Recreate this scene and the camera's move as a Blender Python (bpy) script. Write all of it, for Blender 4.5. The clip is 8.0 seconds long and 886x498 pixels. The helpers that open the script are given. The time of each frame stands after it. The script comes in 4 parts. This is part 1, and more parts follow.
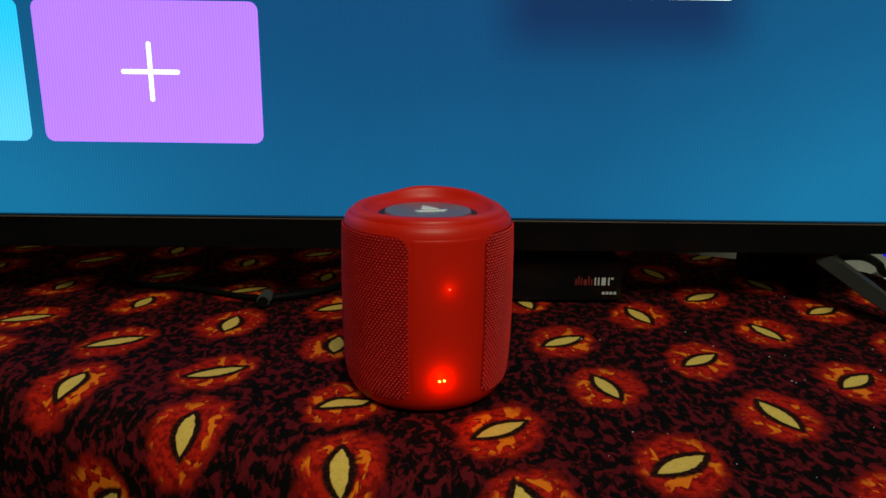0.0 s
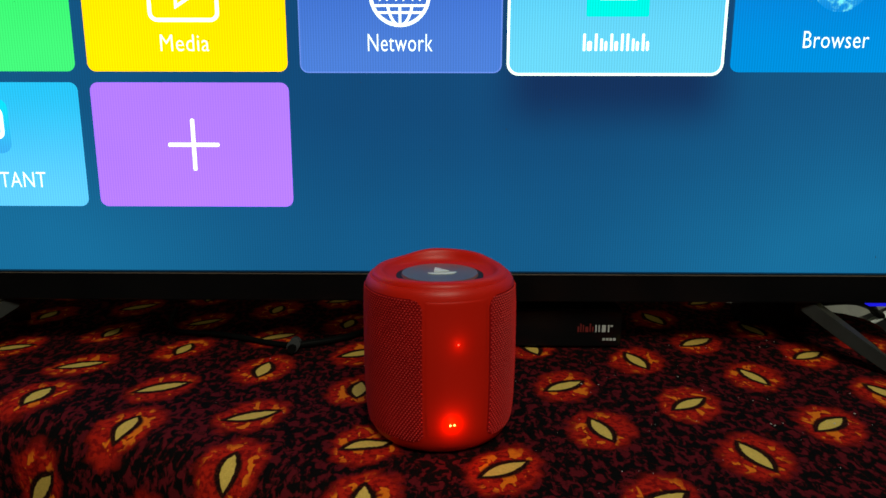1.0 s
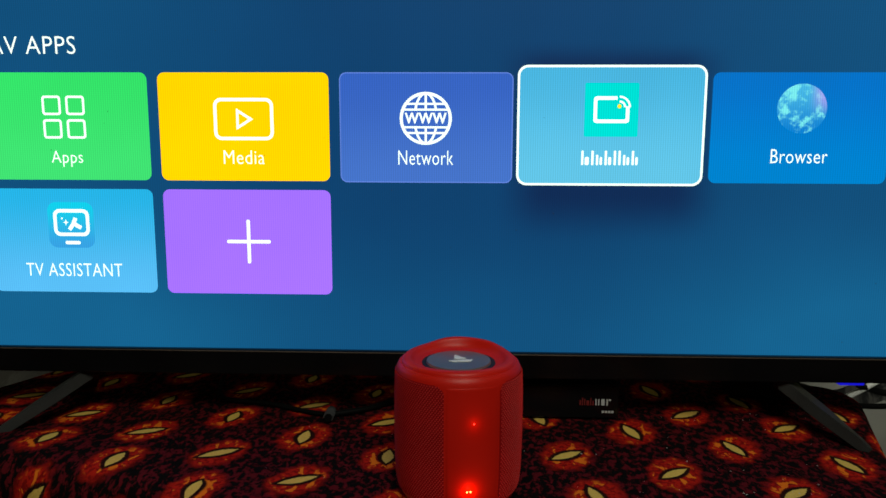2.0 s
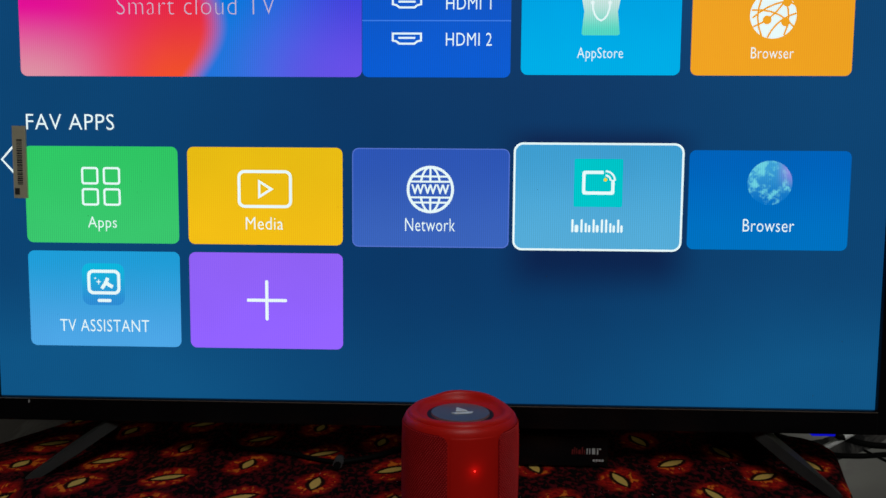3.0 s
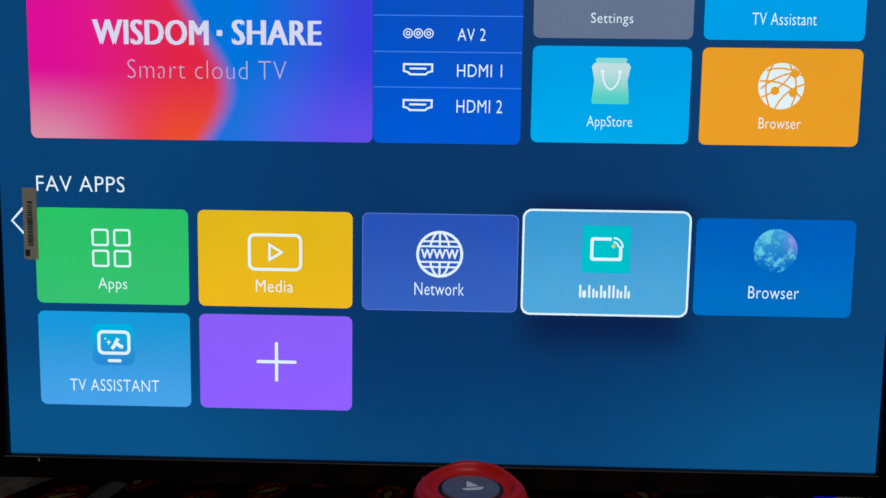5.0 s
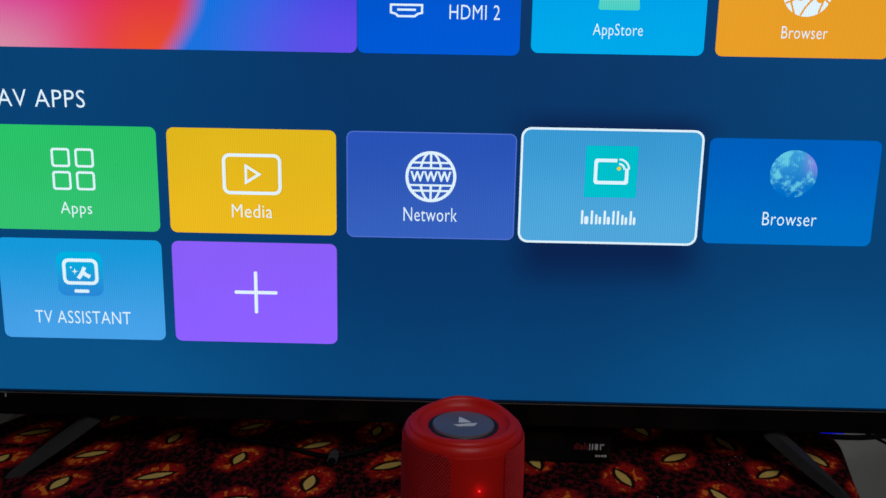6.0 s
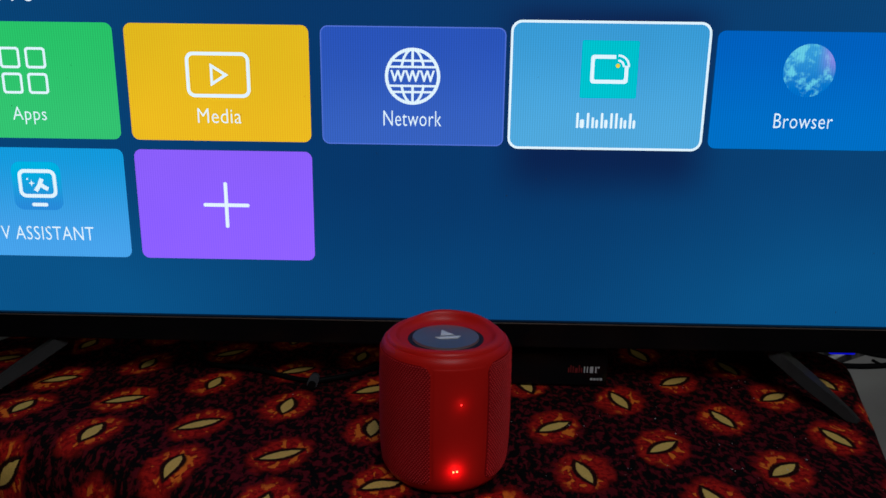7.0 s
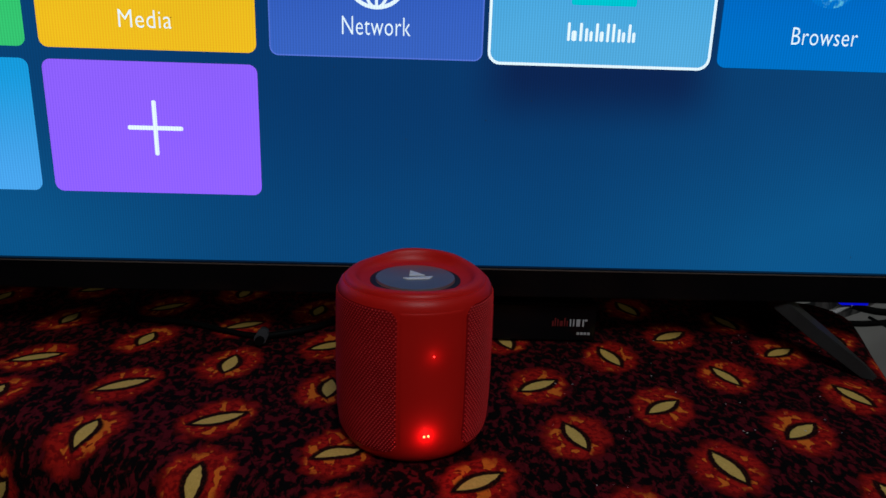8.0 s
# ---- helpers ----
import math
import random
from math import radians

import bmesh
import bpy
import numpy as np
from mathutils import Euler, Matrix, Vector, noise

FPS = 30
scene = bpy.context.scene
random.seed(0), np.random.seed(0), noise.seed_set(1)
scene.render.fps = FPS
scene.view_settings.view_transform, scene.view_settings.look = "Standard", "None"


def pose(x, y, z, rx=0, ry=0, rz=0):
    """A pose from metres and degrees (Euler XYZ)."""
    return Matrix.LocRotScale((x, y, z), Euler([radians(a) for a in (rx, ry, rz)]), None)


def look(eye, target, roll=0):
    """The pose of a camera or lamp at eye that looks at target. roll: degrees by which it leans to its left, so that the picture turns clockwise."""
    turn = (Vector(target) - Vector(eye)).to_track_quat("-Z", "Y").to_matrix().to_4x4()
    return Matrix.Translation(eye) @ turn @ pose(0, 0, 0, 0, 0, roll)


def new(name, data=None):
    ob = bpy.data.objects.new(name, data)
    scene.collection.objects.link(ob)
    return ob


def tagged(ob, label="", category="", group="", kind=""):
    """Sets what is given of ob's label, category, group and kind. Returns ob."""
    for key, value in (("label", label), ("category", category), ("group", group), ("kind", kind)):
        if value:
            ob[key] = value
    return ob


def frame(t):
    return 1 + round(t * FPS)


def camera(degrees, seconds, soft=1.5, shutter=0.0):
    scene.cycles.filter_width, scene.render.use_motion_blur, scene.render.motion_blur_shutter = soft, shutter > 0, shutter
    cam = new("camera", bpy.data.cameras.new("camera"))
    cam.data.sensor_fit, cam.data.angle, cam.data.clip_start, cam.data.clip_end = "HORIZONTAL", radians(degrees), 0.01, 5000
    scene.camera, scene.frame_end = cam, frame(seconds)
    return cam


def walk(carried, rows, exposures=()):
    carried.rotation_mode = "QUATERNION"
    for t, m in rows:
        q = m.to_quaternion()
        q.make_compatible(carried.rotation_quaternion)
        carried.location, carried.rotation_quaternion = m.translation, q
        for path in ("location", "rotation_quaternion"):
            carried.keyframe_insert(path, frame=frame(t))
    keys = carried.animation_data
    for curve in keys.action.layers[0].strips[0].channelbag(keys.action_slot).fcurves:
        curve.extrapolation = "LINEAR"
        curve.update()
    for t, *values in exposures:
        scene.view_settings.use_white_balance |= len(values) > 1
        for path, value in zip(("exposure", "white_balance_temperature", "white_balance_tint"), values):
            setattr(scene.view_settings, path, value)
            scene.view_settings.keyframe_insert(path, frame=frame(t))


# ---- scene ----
cam = camera(63.9, 8.0)
PATH = [
    (0, (0.037, 0.01, 0.192), (0.069, 1.948, -0.305), 0.8),
    (0.5, (0.039, -0.013, 0.206), (0.041, 1.927, -0.276), 0.5),
    (1, (0.042, -0.04, 0.225), (0.02, 1.916, -0.193), 0.1),
    (1.5, (0.04, -0.082, 0.251), (-0.001, 1.884, -0.117), 0.1),
    (2, (0.041, -0.127, 0.28), (-0.028, 1.851, -0.008), 0.2),
    (2.2, (0.04, -0.143, 0.292), (-0.033, 1.838, 0.026), -0.0),
    (3.3, (0.036, -0.207, 0.314), (-0.021, 1.787, 0.169), 0.6),
    (3.5, (0.039, -0.221, 0.325), (-0.029, 1.773, 0.174), 0.7),
    (4, (0.033, -0.25, 0.328), (-0.029, 1.745, 0.2), 0.9),
    (4.2, (0.03, -0.254, 0.327), (-0.026, 1.742, 0.209), 1.0),
    (5.3, (0.016, -0.164, 0.393), (-0.019, 1.822, 0.153), 0.8),
    (5.5, (0.015, -0.156, 0.39), (-0.013, 1.823, 0.106), 0.8),
    (5.8, (0.018, -0.144, 0.370), (0.002, 1.830, 0.030), 1.0),
    (6, (0.02, -0.136, 0.357), (0.001, 1.834, 0.01), 1.1),
    (6.5, (0.036, -0.118, 0.329), (0.004, 1.838, -0.087), 0.7),
    (7, (0.039, -0.095, 0.305), (0.011, 1.849, -0.164), 0.8),
    (7.5, (0.036, -0.061, 0.278), (0.005, 1.873, -0.233), 1.1),
    (8, (0.036, -0.015, 0.253), (0.106, 1.909, -0.289), 1.8),
]
EXPOSURES = [(0, 0.45, 7200, -15), (0.5, 0.42, 7100, -13), (1, 0.28, 6950, -11), (2.2, -0.12, 6650, -5), (3.3, -0.57, 5900, 8), (4.2, -0.63, 5690, 10), (5.5, -0.53, 5800, 9), (6.5, -0.61, 5620, 10), (7.5, -0.48, 5740, 9), (8, -0.50, 5740, 9)]
walk(cam, [(t, look(eye, target, roll)) for t, eye, target, roll in PATH], EXPOSURES)


# ---- light: daylight from a window behind the camera ----
world = bpy.data.worlds.new("world")
scene.world = world
world.use_nodes = True
sky = world.node_tree.nodes.new("ShaderNodeTexSky")
sky.sky_type, sky.sun_disc, sky.sun_elevation, sky.sun_rotation = "NISHITA", False, radians(35), radians(200)
world.node_tree.links.new(sky.outputs[0], world.node_tree.nodes["Background"].inputs[0])
world.node_tree.nodes["Background"].inputs[1].default_value = 0.1

WIN = (-0.05, 0.68, 1.15, 1.88)      # window opening in the wall behind: x0, x1, z0, z1
WALL_FRONT, WALL_BACK, ROOM_L, ROOM_R, FLOOR, CEIL = -0.9, 1.06, -1.9, 1.7, -0.75, 1.95
lamp = bpy.data.lights.new("window_light", "AREA")
lamp.shape, lamp.size, lamp.size_y, lamp.energy = "RECTANGLE", WIN[1] - WIN[0], WIN[3] - WIN[2], 22
lamp.color = (1.0, 0.95, 0.88)
lamp_ob = new("window_light", lamp)
lamp_ob.matrix_world = look(((WIN[0] + WIN[1]) / 2, WALL_FRONT - 0.02, (WIN[2] + WIN[3]) / 2), ((WIN[0] + WIN[1]) / 2, 0.6, 0.3))

# ---- helpers ----
def lin(r, g, b):
    return tuple(((v / 255 + 0.055) / 1.055) ** 2.4 if v > 10 else v / 255 / 12.92 for v in (r, g, b))


def thing(name, loc, label, category, group="", rz=0):
    e = new(name)
    e.matrix_world = pose(*loc, 0, 0, rz)
    e.empty_display_size = 0.02
    return tagged(e, label, category, group)


def mesh_ob(name, bm, material, smooth=False, angle=40):
    me = bpy.data.meshes.new(name)
    bmesh.ops.recalc_face_normals(bm, faces=bm.faces[:]) if not smooth == "keep" else None
    bm.to_mesh(me)
    bm.free()
    me.materials.append(material)
    if smooth is True:
        me.shade_smooth()
        me.set_sharp_from_angle(angle=radians(angle))
    return new(name, me)


def part(name, bm, material, parent, label="", smooth=False):
    ob = mesh_ob(name, bm, material, smooth)
    ob.parent = parent
    return tagged(ob, label) if label else ob


def structure(name, bm, material, label):
    return tagged(mesh_ob(name, bm, material), label, name.split("_")[0], kind="structure")


def add_box(bm, x0, x1, y0, y1, z0, z1, bevel=0.0, segs=2):
    r = bmesh.ops.create_cube(bm, size=1)
    for v in r["verts"]:
        v.co = Vector(((x0 + x1) / 2 + v.co.x * (x1 - x0), (y0 + y1) / 2 + v.co.y * (y1 - y0), (z0 + z1) / 2 + v.co.z * (z1 - z0)))
    if bevel:
        edges = list({e for v in r["verts"] for e in v.link_edges})
        bmesh.ops.bevel(bm, geom=edges, offset=bevel, segments=segs, profile=0.6, affect="EDGES")
    return bm


def box(x0, x1, y0, y1, z0, z1, bevel=0.0, segs=2):
    return add_box(bmesh.new(), x0, x1, y0, y1, z0, z1, bevel, segs)


def tube(points, radius, sides=10, closed_ends=True):
    """A swept round cord through points."""
    pts = [Vector(p) for p in points]
    fine = []
    for i in range(len(pts) - 1):
        p0, p1, p2, p3 = pts[max(i - 1, 0)], pts[i], pts[i + 1], pts[min(i + 2, len(pts) - 1)]
        for j in range(8):
            t = j / 8
            fine.append(0.5 * (2 * p1 + (p2 - p0) * t + (2 * p0 - 5 * p1 + 4 * p2 - p3) * t * t + (3 * p1 - p0 - 3 * p2 + p3) * t ** 3))
    fine.append(pts[-1])
    bm, rings = bmesh.new(), []
    for i, p in enumerate(fine):
        d = (fine[min(i + 1, len(fine) - 1)] - fine[max(i - 1, 0)]).normalized()
        a = d.cross(Vector((0, 0, 1)))
        a = a.normalized() if a.length > 1e-3 else Vector((1, 0, 0))
        b = d.cross(a)
        rings.append([bm.verts.new(p + radius * (math.cos(u) * a + math.sin(u) * b)) for u in (2 * math.pi * n / sides for n in range(sides))])
    for r0, r1 in zip(rings, rings[1:]):
        for n in range(sides):
            bm.faces.new((r0[n], r0[(n + 1) % sides], r1[(n + 1) % sides], r1[n]))
    bm.faces.new(rings[0]), bm.faces.new(rings[-1])
    return bm


# ---- materials ----
class Nodes:
    """Short access to one material's node tree."""

    def __init__(self, name):
        self.material = bpy.data.materials.new(name)
        self.material.use_nodes = True
        self.tree = self.material.node_tree
        self.shader = self.tree.nodes["Principled BSDF"]
        self.coords = self.add("ShaderNodeTexCoord")

    def add(self, kind, **inputs):
        n = self.tree.nodes.new(kind)
        for k, v in inputs.items():
            self.put(v, n.inputs[k])
        return n

    def put(self, value, socket):
        if isinstance(value, bpy.types.NodeSocket):
            self.tree.links.new(value, socket)
        elif isinstance(value, tuple) and len(value) == 3 and socket.type == "RGBA":
            socket.default_value = (*value, 1)
        else:
            socket.default_value = value

    def math(self, op, a, b=0.0, c=0.0, clamp=False):
        n = self.tree.nodes.new("ShaderNodeMath")
        n.operation, n.use_clamp = op, clamp
        for v, s in zip((a, b, c), n.inputs):
            self.put(v, s)
        return n.outputs[0]

    def ramp(self, value, lo, hi, a=0.0, b=1.0):
        n = self.tree.nodes.new("ShaderNodeMapRange")
        n.interpolation_type = "SMOOTHSTEP"
        for v, s in zip((value, lo, hi, a, b), n.inputs):
            self.put(v, s)
        return n.outputs[0]

    def mix(self, fac, a, b, blend="MIX"):
        n = self.tree.nodes.new("ShaderNodeMix")
        n.data_type, n.blend_type = "RGBA", blend
        for v, s in zip((fac, a, b), (n.inputs[0], n.inputs[6], n.inputs[7])):
            self.put(v, s)
        return n.outputs[2]

    def noise(self, scale, detail=3.0, rough=0.55, vector=None, distortion=0.0):
        n = self.add("ShaderNodeTexNoise", Scale=scale, Detail=detail, Roughness=rough, Distortion=distortion)
        self.put(vector or self.coords.outputs["Object"], n.inputs["Vector"])
        return n.outputs[0]

    def set(self, **inputs):
        for k, v in inputs.items():
            self.put(v, self.shader.inputs[k.replace("_", " ")])
        return self

    def bump(self, height, distance, strength=1.0):
        n = self.add("ShaderNodeBump", Height=height, Distance=distance, Strength=strength)
        self.put(n.outputs[0], self.shader.inputs["Normal"])
        return self


def surface(name, color, rough, metal=0.0, vary=0.12, grain=400, bump=0.0, coat=0.0, blotch=12, spec=0.5):
    n = Nodes(name)
    dark = tuple(v * (1 - vary) for v in color)
    light = tuple(min(1, v * (1 + vary)) for v in color)
    big = n.ramp(n.noise(blotch), 0.3, 0.7)
    small = n.noise(grain, 2)
    n.set(Base_Color=n.mix(n.math("MULTIPLY_ADD", small, 0.4, n.math("MULTIPLY", big, 0.6)), dark, light), Metallic=metal,
          Roughness=n.math("MULTIPLY_ADD", big, 0.12, rough - 0.06), Coat_Weight=coat, Specular_IOR_Level=spec)
    if bump:
        n.bump(small, bump)
    return n.material


def panel_light(name, color, strength=1.4):
    """Light from the display's picture: a colour (or a function that wires one), with upright moire stripes put into
    its strength.
    """
    n = Nodes(name)
    xyz = n.add("ShaderNodeSeparateXYZ", Vector=n.coords.outputs["Object"])
    x, z = xyz.outputs[0], xyz.outputs[2]
    c = color(n, x, z) if callable(color) else color
    stripe = n.math("SINE", n.math("MULTIPLY", x, 2 * math.pi / 0.0022))
    row = n.math("SINE", n.math("MULTIPLY", z, 2 * math.pi / 0.00196))
    cloud = n.noise(9, 2)
    gain = n.math("ADD", n.math("MULTIPLY_ADD", stripe, 0.09, 0.92), n.math("MULTIPLY_ADD", row, 0.02, n.math("MULTIPLY", cloud, 0.16)))
    n.set(Base_Color=(0.004, 0.004, 0.005), Roughness=0.45, Specular_IOR_Level=0.06, Emission_Color=c, Emission_Strength=n.math("MULTIPLY", gain, strength))
    return n.material


M = {}
M["bezel"] = surface("black_gloss_plastic", (0.004, 0.0036, 0.004), 0.18, vary=0.3, grain=900, spec=0.2)
M["bezel_lip"] = surface("brown_black_lip", (0.10, 0.075, 0.06), 0.35)
M["case"] = surface("black_matt_plastic", (0.005, 0.005, 0.0055), 0.55, bump=0.0002, spec=0.2)
M["adapter"] = surface("dark_brown_plastic", (0.022, 0.018, 0.015), 0.6, bump=0.0002, spec=0.15)
M["foot"] = surface("dark_grey_plastic", (0.030, 0.030, 0.029), 0.5, vary=0.35, bump=0.0001, spec=0.2)
M["red"] = surface("red_rubberised_plastic", (0.53, 0.008, 0.004), 0.46, vary=0.06, grain=1500, bump=0.00004, spec=0.24)
M["mesh"] = surface("red_woven_fabric", (0.47, 0.007, 0.008), 0.6, vary=0.2, grain=900, spec=0.25)
# backing darker than the stitches: the shade between them is in its colour
M["mesh_gap"] = surface("shaded_red_fabric_backing", (0.27, 0.004, 0.006), 0.9, vary=0.2, spec=0.05)
# near-black for the recess round the disc: its shade as colour
M["gap"] = surface("gap_shade_black", (0.004, 0.004, 0.004), 0.6)
def brushed_disc():
    """Grey metal turned on a lathe: fine rings that stretch its highlights across."""
    n = Nodes("brushed_grey_metal")
    xyz = n.add("ShaderNodeSeparateXYZ", Vector=n.coords.outputs["Object"])
    x, y = n.math("MULTIPLY", xyz.outputs[0], xyz.outputs[0]), n.math("MULTIPLY", xyz.outputs[1], xyz.outputs[1])
    radius = n.math("SQRT", n.math("ADD", x, y))
    groove = n.add("ShaderNodeTexNoise", Scale=3500.0, Detail=2.0)
    groove.noise_dimensions = "1D"
    n.put(radius, groove.inputs["W"])
    tangent = n.tree.nodes.new("ShaderNodeTangent")
    tangent.direction_type, tangent.axis = "RADIAL", "Z"
    n.set(Base_Color=n.mix(groove.outputs[0], (0.28, 0.27, 0.26), (0.44, 0.43, 0.42)), Metallic=0.75, Roughness=0.3, Anisotropic=0.5, Tangent=tangent.outputs[0])
    n.bump(groove.outputs[0], 0.00003)
    return n.material


M["disc"] = brushed_disc()
M["logo"] = surface("pale_print", (0.75, 0.78, 0.8), 0.4, vary=0.04)
M["cord"] = surface("black_rubber_cord", (0.003, 0.003, 0.003), 0.6, spec=0.07)
M["pale_cord"] = surface("grey_white_cord", (0.72, 0.72, 0.70), 0.5)
M["red_print"] = surface("red_print", (0.14, 0.008, 0.008), 0.5)
M["white_print"] = surface("white_print", (0.42, 0.42, 0.42), 0.5)
M["grey_print"] = surface("grey_print", (0.12, 0.12, 0.12), 0.4)
M["wood"] = surface("brown_table_wood", (0.18, 0.09, 0.045), 0.5, vary=0.3, bump=0.0003)
M["plaster"] = surface("cream_wall_paint", (0.22, 0.20, 0.175), 0.8, vary=0.08, grain=120, bump=0.0005, blotch=2)
M["ceiling"] = surface("white_ceiling_paint", (0.36, 0.35, 0.33), 0.85, vary=0.05, blotch=2)
M["floor"] = surface("grey_floor_tiles", (0.13, 0.12, 0.11), 0.35, vary=0.1, blotch=3)
M["rib"] = surface("grey_rubber", (0.05, 0.05, 0.053), 0.3)
M["lint"] = surface("white_lint", (0.5, 0.47, 0.44), 0.9)
M["sticker"] = surface("yellowed_label_paper", (0.42, 0.38, 0.27), 0.5, vary=0.15, grain=300)
M["barcode"] = surface("black_ink", (0.02, 0.02, 0.02), 0.6)


def emitter(name, color, strength):
    return Nodes(name).set(Base_Color=(0, 0, 0), Emission_Color=color, Emission_Strength=strength).material


M["led_red"] = emitter("red_led", (1.0, 0.10, 0.03), 14)
M["led_red_small"] = emitter("red_led_dim", (1.0, 0.03, 0.02), 5)
M["led_blue"] = emitter("blue_led", (0.01, 0.008, 0.9), 0.75)


def cloth_material():
    """Printed velour: cream slits with dark rims in orange and red bursts on a black and dark red mottle. The UVs are the place in the nearest motif."""
    n = Nodes("printed_tablecloth")
    uv = n.add("ShaderNodeSeparateXYZ", Vector=n.coords.outputs["UV"])
    u, v = uv.outputs[0], uv.outputs[1]
    obj = n.coords.outputs["Object"]
    j1 = n.math("SUBTRACT", n.noise(330, 2, 0.5), 0.5)
    j2 = n.math("SUBTRACT", n.noise(120, 3, 0.6), 0.5)
    u_ = n.math("ADD", u, n.math("MULTIPLY", j1, 0.12))
    v_ = n.math("ADD", n.math("ABSOLUTE", v), n.math("MULTIPLY", j1, 0.10))
    bow = n.math("SUBTRACT", 1.0, n.math("MULTIPLY", u_, u_))
    slit = n.ramp(n.math("SUBTRACT", v_, n.math("MULTIPLY", bow, 0.30)), -0.03, 0.03, 1, 0)
    u2 = n.math("MULTIPLY", u_, 0.76)
    bow2 = n.math("SUBTRACT", 1.0, n.math("MULTIPLY", u2, u2))
    rim = n.ramp(n.math("SUBTRACT", v_, n.math("MULTIPLY", bow2, 0.56)), -0.07, 0.10, 1, 0)
    around = n.add("ShaderNodeUVMap")
    around.uv_map = "burst"
    ab = n.add("ShaderNodeSeparateXYZ", Vector=around.outputs[0])
    a, b = ab.outputs[0], ab.outputs[1]
    r = n.math("SQRT", n.math("ADD", n.math("MULTIPLY", a, a), n.math("MULTIPLY", b, b)))
    r = n.math("ADD", r, n.math("MULTIPLY", j2, 0.75))
    along = n.add("ShaderNodeMapping", Vector=obj)
    along.inputs["Rotation"].default_value, along.inputs["Scale"].default_value = (0, 0, radians(20.5)), (1.0, 0.62, 0.62)
    along = along.outputs[0]
    flame = n.noise(125, 2, 0.5, vector=along, distortion=0.5)
    side = n.math("MULTIPLY", n.ramp(n.math("ABSOLUTE", n.math("ADD", u, n.math("MULTIPLY", v, 0.5))), 0.3, 1.5), 0.035)
    orange = n.math("MULTIPLY", n.ramp(n.math("ADD", flame, side), 0.565, 0.60), n.ramp(r, 0.62, 0.86, 1, 0))
    red = n.ramp(r, 0.74, 1.06, 1, 0)
    mottle = n.ramp(n.noise(185, 3, 0.6, vector=along, distortion=0.5), 0.47, 0.60)
    base = n.mix(mottle, (0.004, 0.0026, 0.0026), (0.098, 0.006, 0.010))
    streak = n.ramp(n.noise(240, 3, 0.6), 0.40, 0.58)
    burst = n.mix(streak, (0.20, 0.005, 0.005), (0.46, 0.013, 0.008))
    c = n.mix(red, base, burst)
    c = n.mix(orange, c, (0.78, 0.17, 0.014))
    c = n.mix(rim, c, n.mix(n.ramp(n.noise(700, 2), 0.45, 0.7), (0.010, 0.004, 0.004), (0.06, 0.012, 0.006)))
    c = n.mix(slit, c, n.mix(n.noise(500, 2), (0.58, 0.36, 0.07), (0.82, 0.55, 0.14)))
    weave = n.noise(1600, 2)
    c = n.mix(n.math("MULTIPLY", n.math("SUBTRACT", weave, 0.35, clamp=True), 0.5), c, (0, 0, 0))
    n.set(Base_Color=c, Roughness=0.9, Specular_IOR_Level=0.04)
    n.bump(n.math("ADD", n.math("MULTIPLY", weave, 0.5), n.noise(90, 2)), 0.0006, 0.6)
    return n.material


M["cloth"] = cloth_material()

# display colours
BLUE_LO, BLUE_HI = (0.003, 0.029, 0.108), (0.008, 0.086, 0.218)
K = 0.94 / 1920                    # one display dot
TV_Y, TV_Z = 0.563, 0.0765         # front of the panel, lower edge of the picture


def ux(u):
    return (u - 960) * K


def vz(v):
    return TV_Z + v * K


def picture_blue(n, x, z):
    low = n.ramp(z, vz(0), vz(330), 1.0, 0.28)
    side = n.math("MULTIPLY", n.ramp(n.math("ABSOLUTE", n.math("SUBTRACT", x, 0.03)), 0.08, 0.40), 0.5)
    f = n.math("ADD", n.math("MULTIPLY", low, n.math("ADD", 0.5, side)), n.math("MULTIPLY", side, 0.35), clamp=True)
    c = n.mix(f, BLUE_LO, BLUE_HI)
    sx = n.math("MULTIPLY", n.ramp(x, ux(1085), ux(1200)), n.ramp(x, ux(1440), ux(1560), 1, 0))
    sz = n.math("MULTIPLY", n.ramp(z, vz(215), vz(325)), n.ramp(z, vz(560), vz(620), 1, 0))
    return n.mix(n.math("MULTIPLY", n.math("MULTIPLY", sx, sz), 0.9), c, (0.003, 0.014, 0.065))


def picture_burst(n, x, z):
    """The banner: pink and red, then a soft S-shaped edge to blue and violet."""
    up = n.math("DIVIDE", n.math("SUBTRACT", z, vz(700)), 380 * K)
    bend = n.math("SINE", n.math("MULTIPLY", up, 5.19))
    e = n.math("SUBTRACT", x, n.math("MULTIPLY_ADD", bend, 52 * K, ux(436)))
    warm = n.mix(n.ramp(x, ux(90), ux(430)), lin(228, 8, 145), lin(232, 34, 66))
    warm = n.mix(n.math("MULTIPLY", n.ramp(up, -0.05, 0.42, 1, 0), n.ramp(x, ux(90), ux(360), 0.8, 0.0)), warm, lin(226, 165, 165))
    warm = n.mix(n.math("MULTIPLY", n.ramp(up, -0.05, 0.48, 1, 0), n.ramp(x, ux(190), ux(400), 0, 0.8)), warm, lin(245, 85, 25))
    cool = n.mix(n.ramp(x, ux(500), ux(811)), lin(14, 118, 212), lin(62, 62, 212))
    cool = n.mix(n.math("MULTIPLY", n.ramp(up, 0.0, 0.55, 1, 0), n.ramp(x, ux(480), ux(811), 0.1, 0.7)), cool, lin(120, 85, 235))
    return n.mix(n.ramp(e, -0.012, 0.020), warm, cool)


def shade(lo, hi, v0, v1):
    return lambda n, x, z: n.mix(n.ramp(z, vz(v0), vz(v1)), lo, hi)


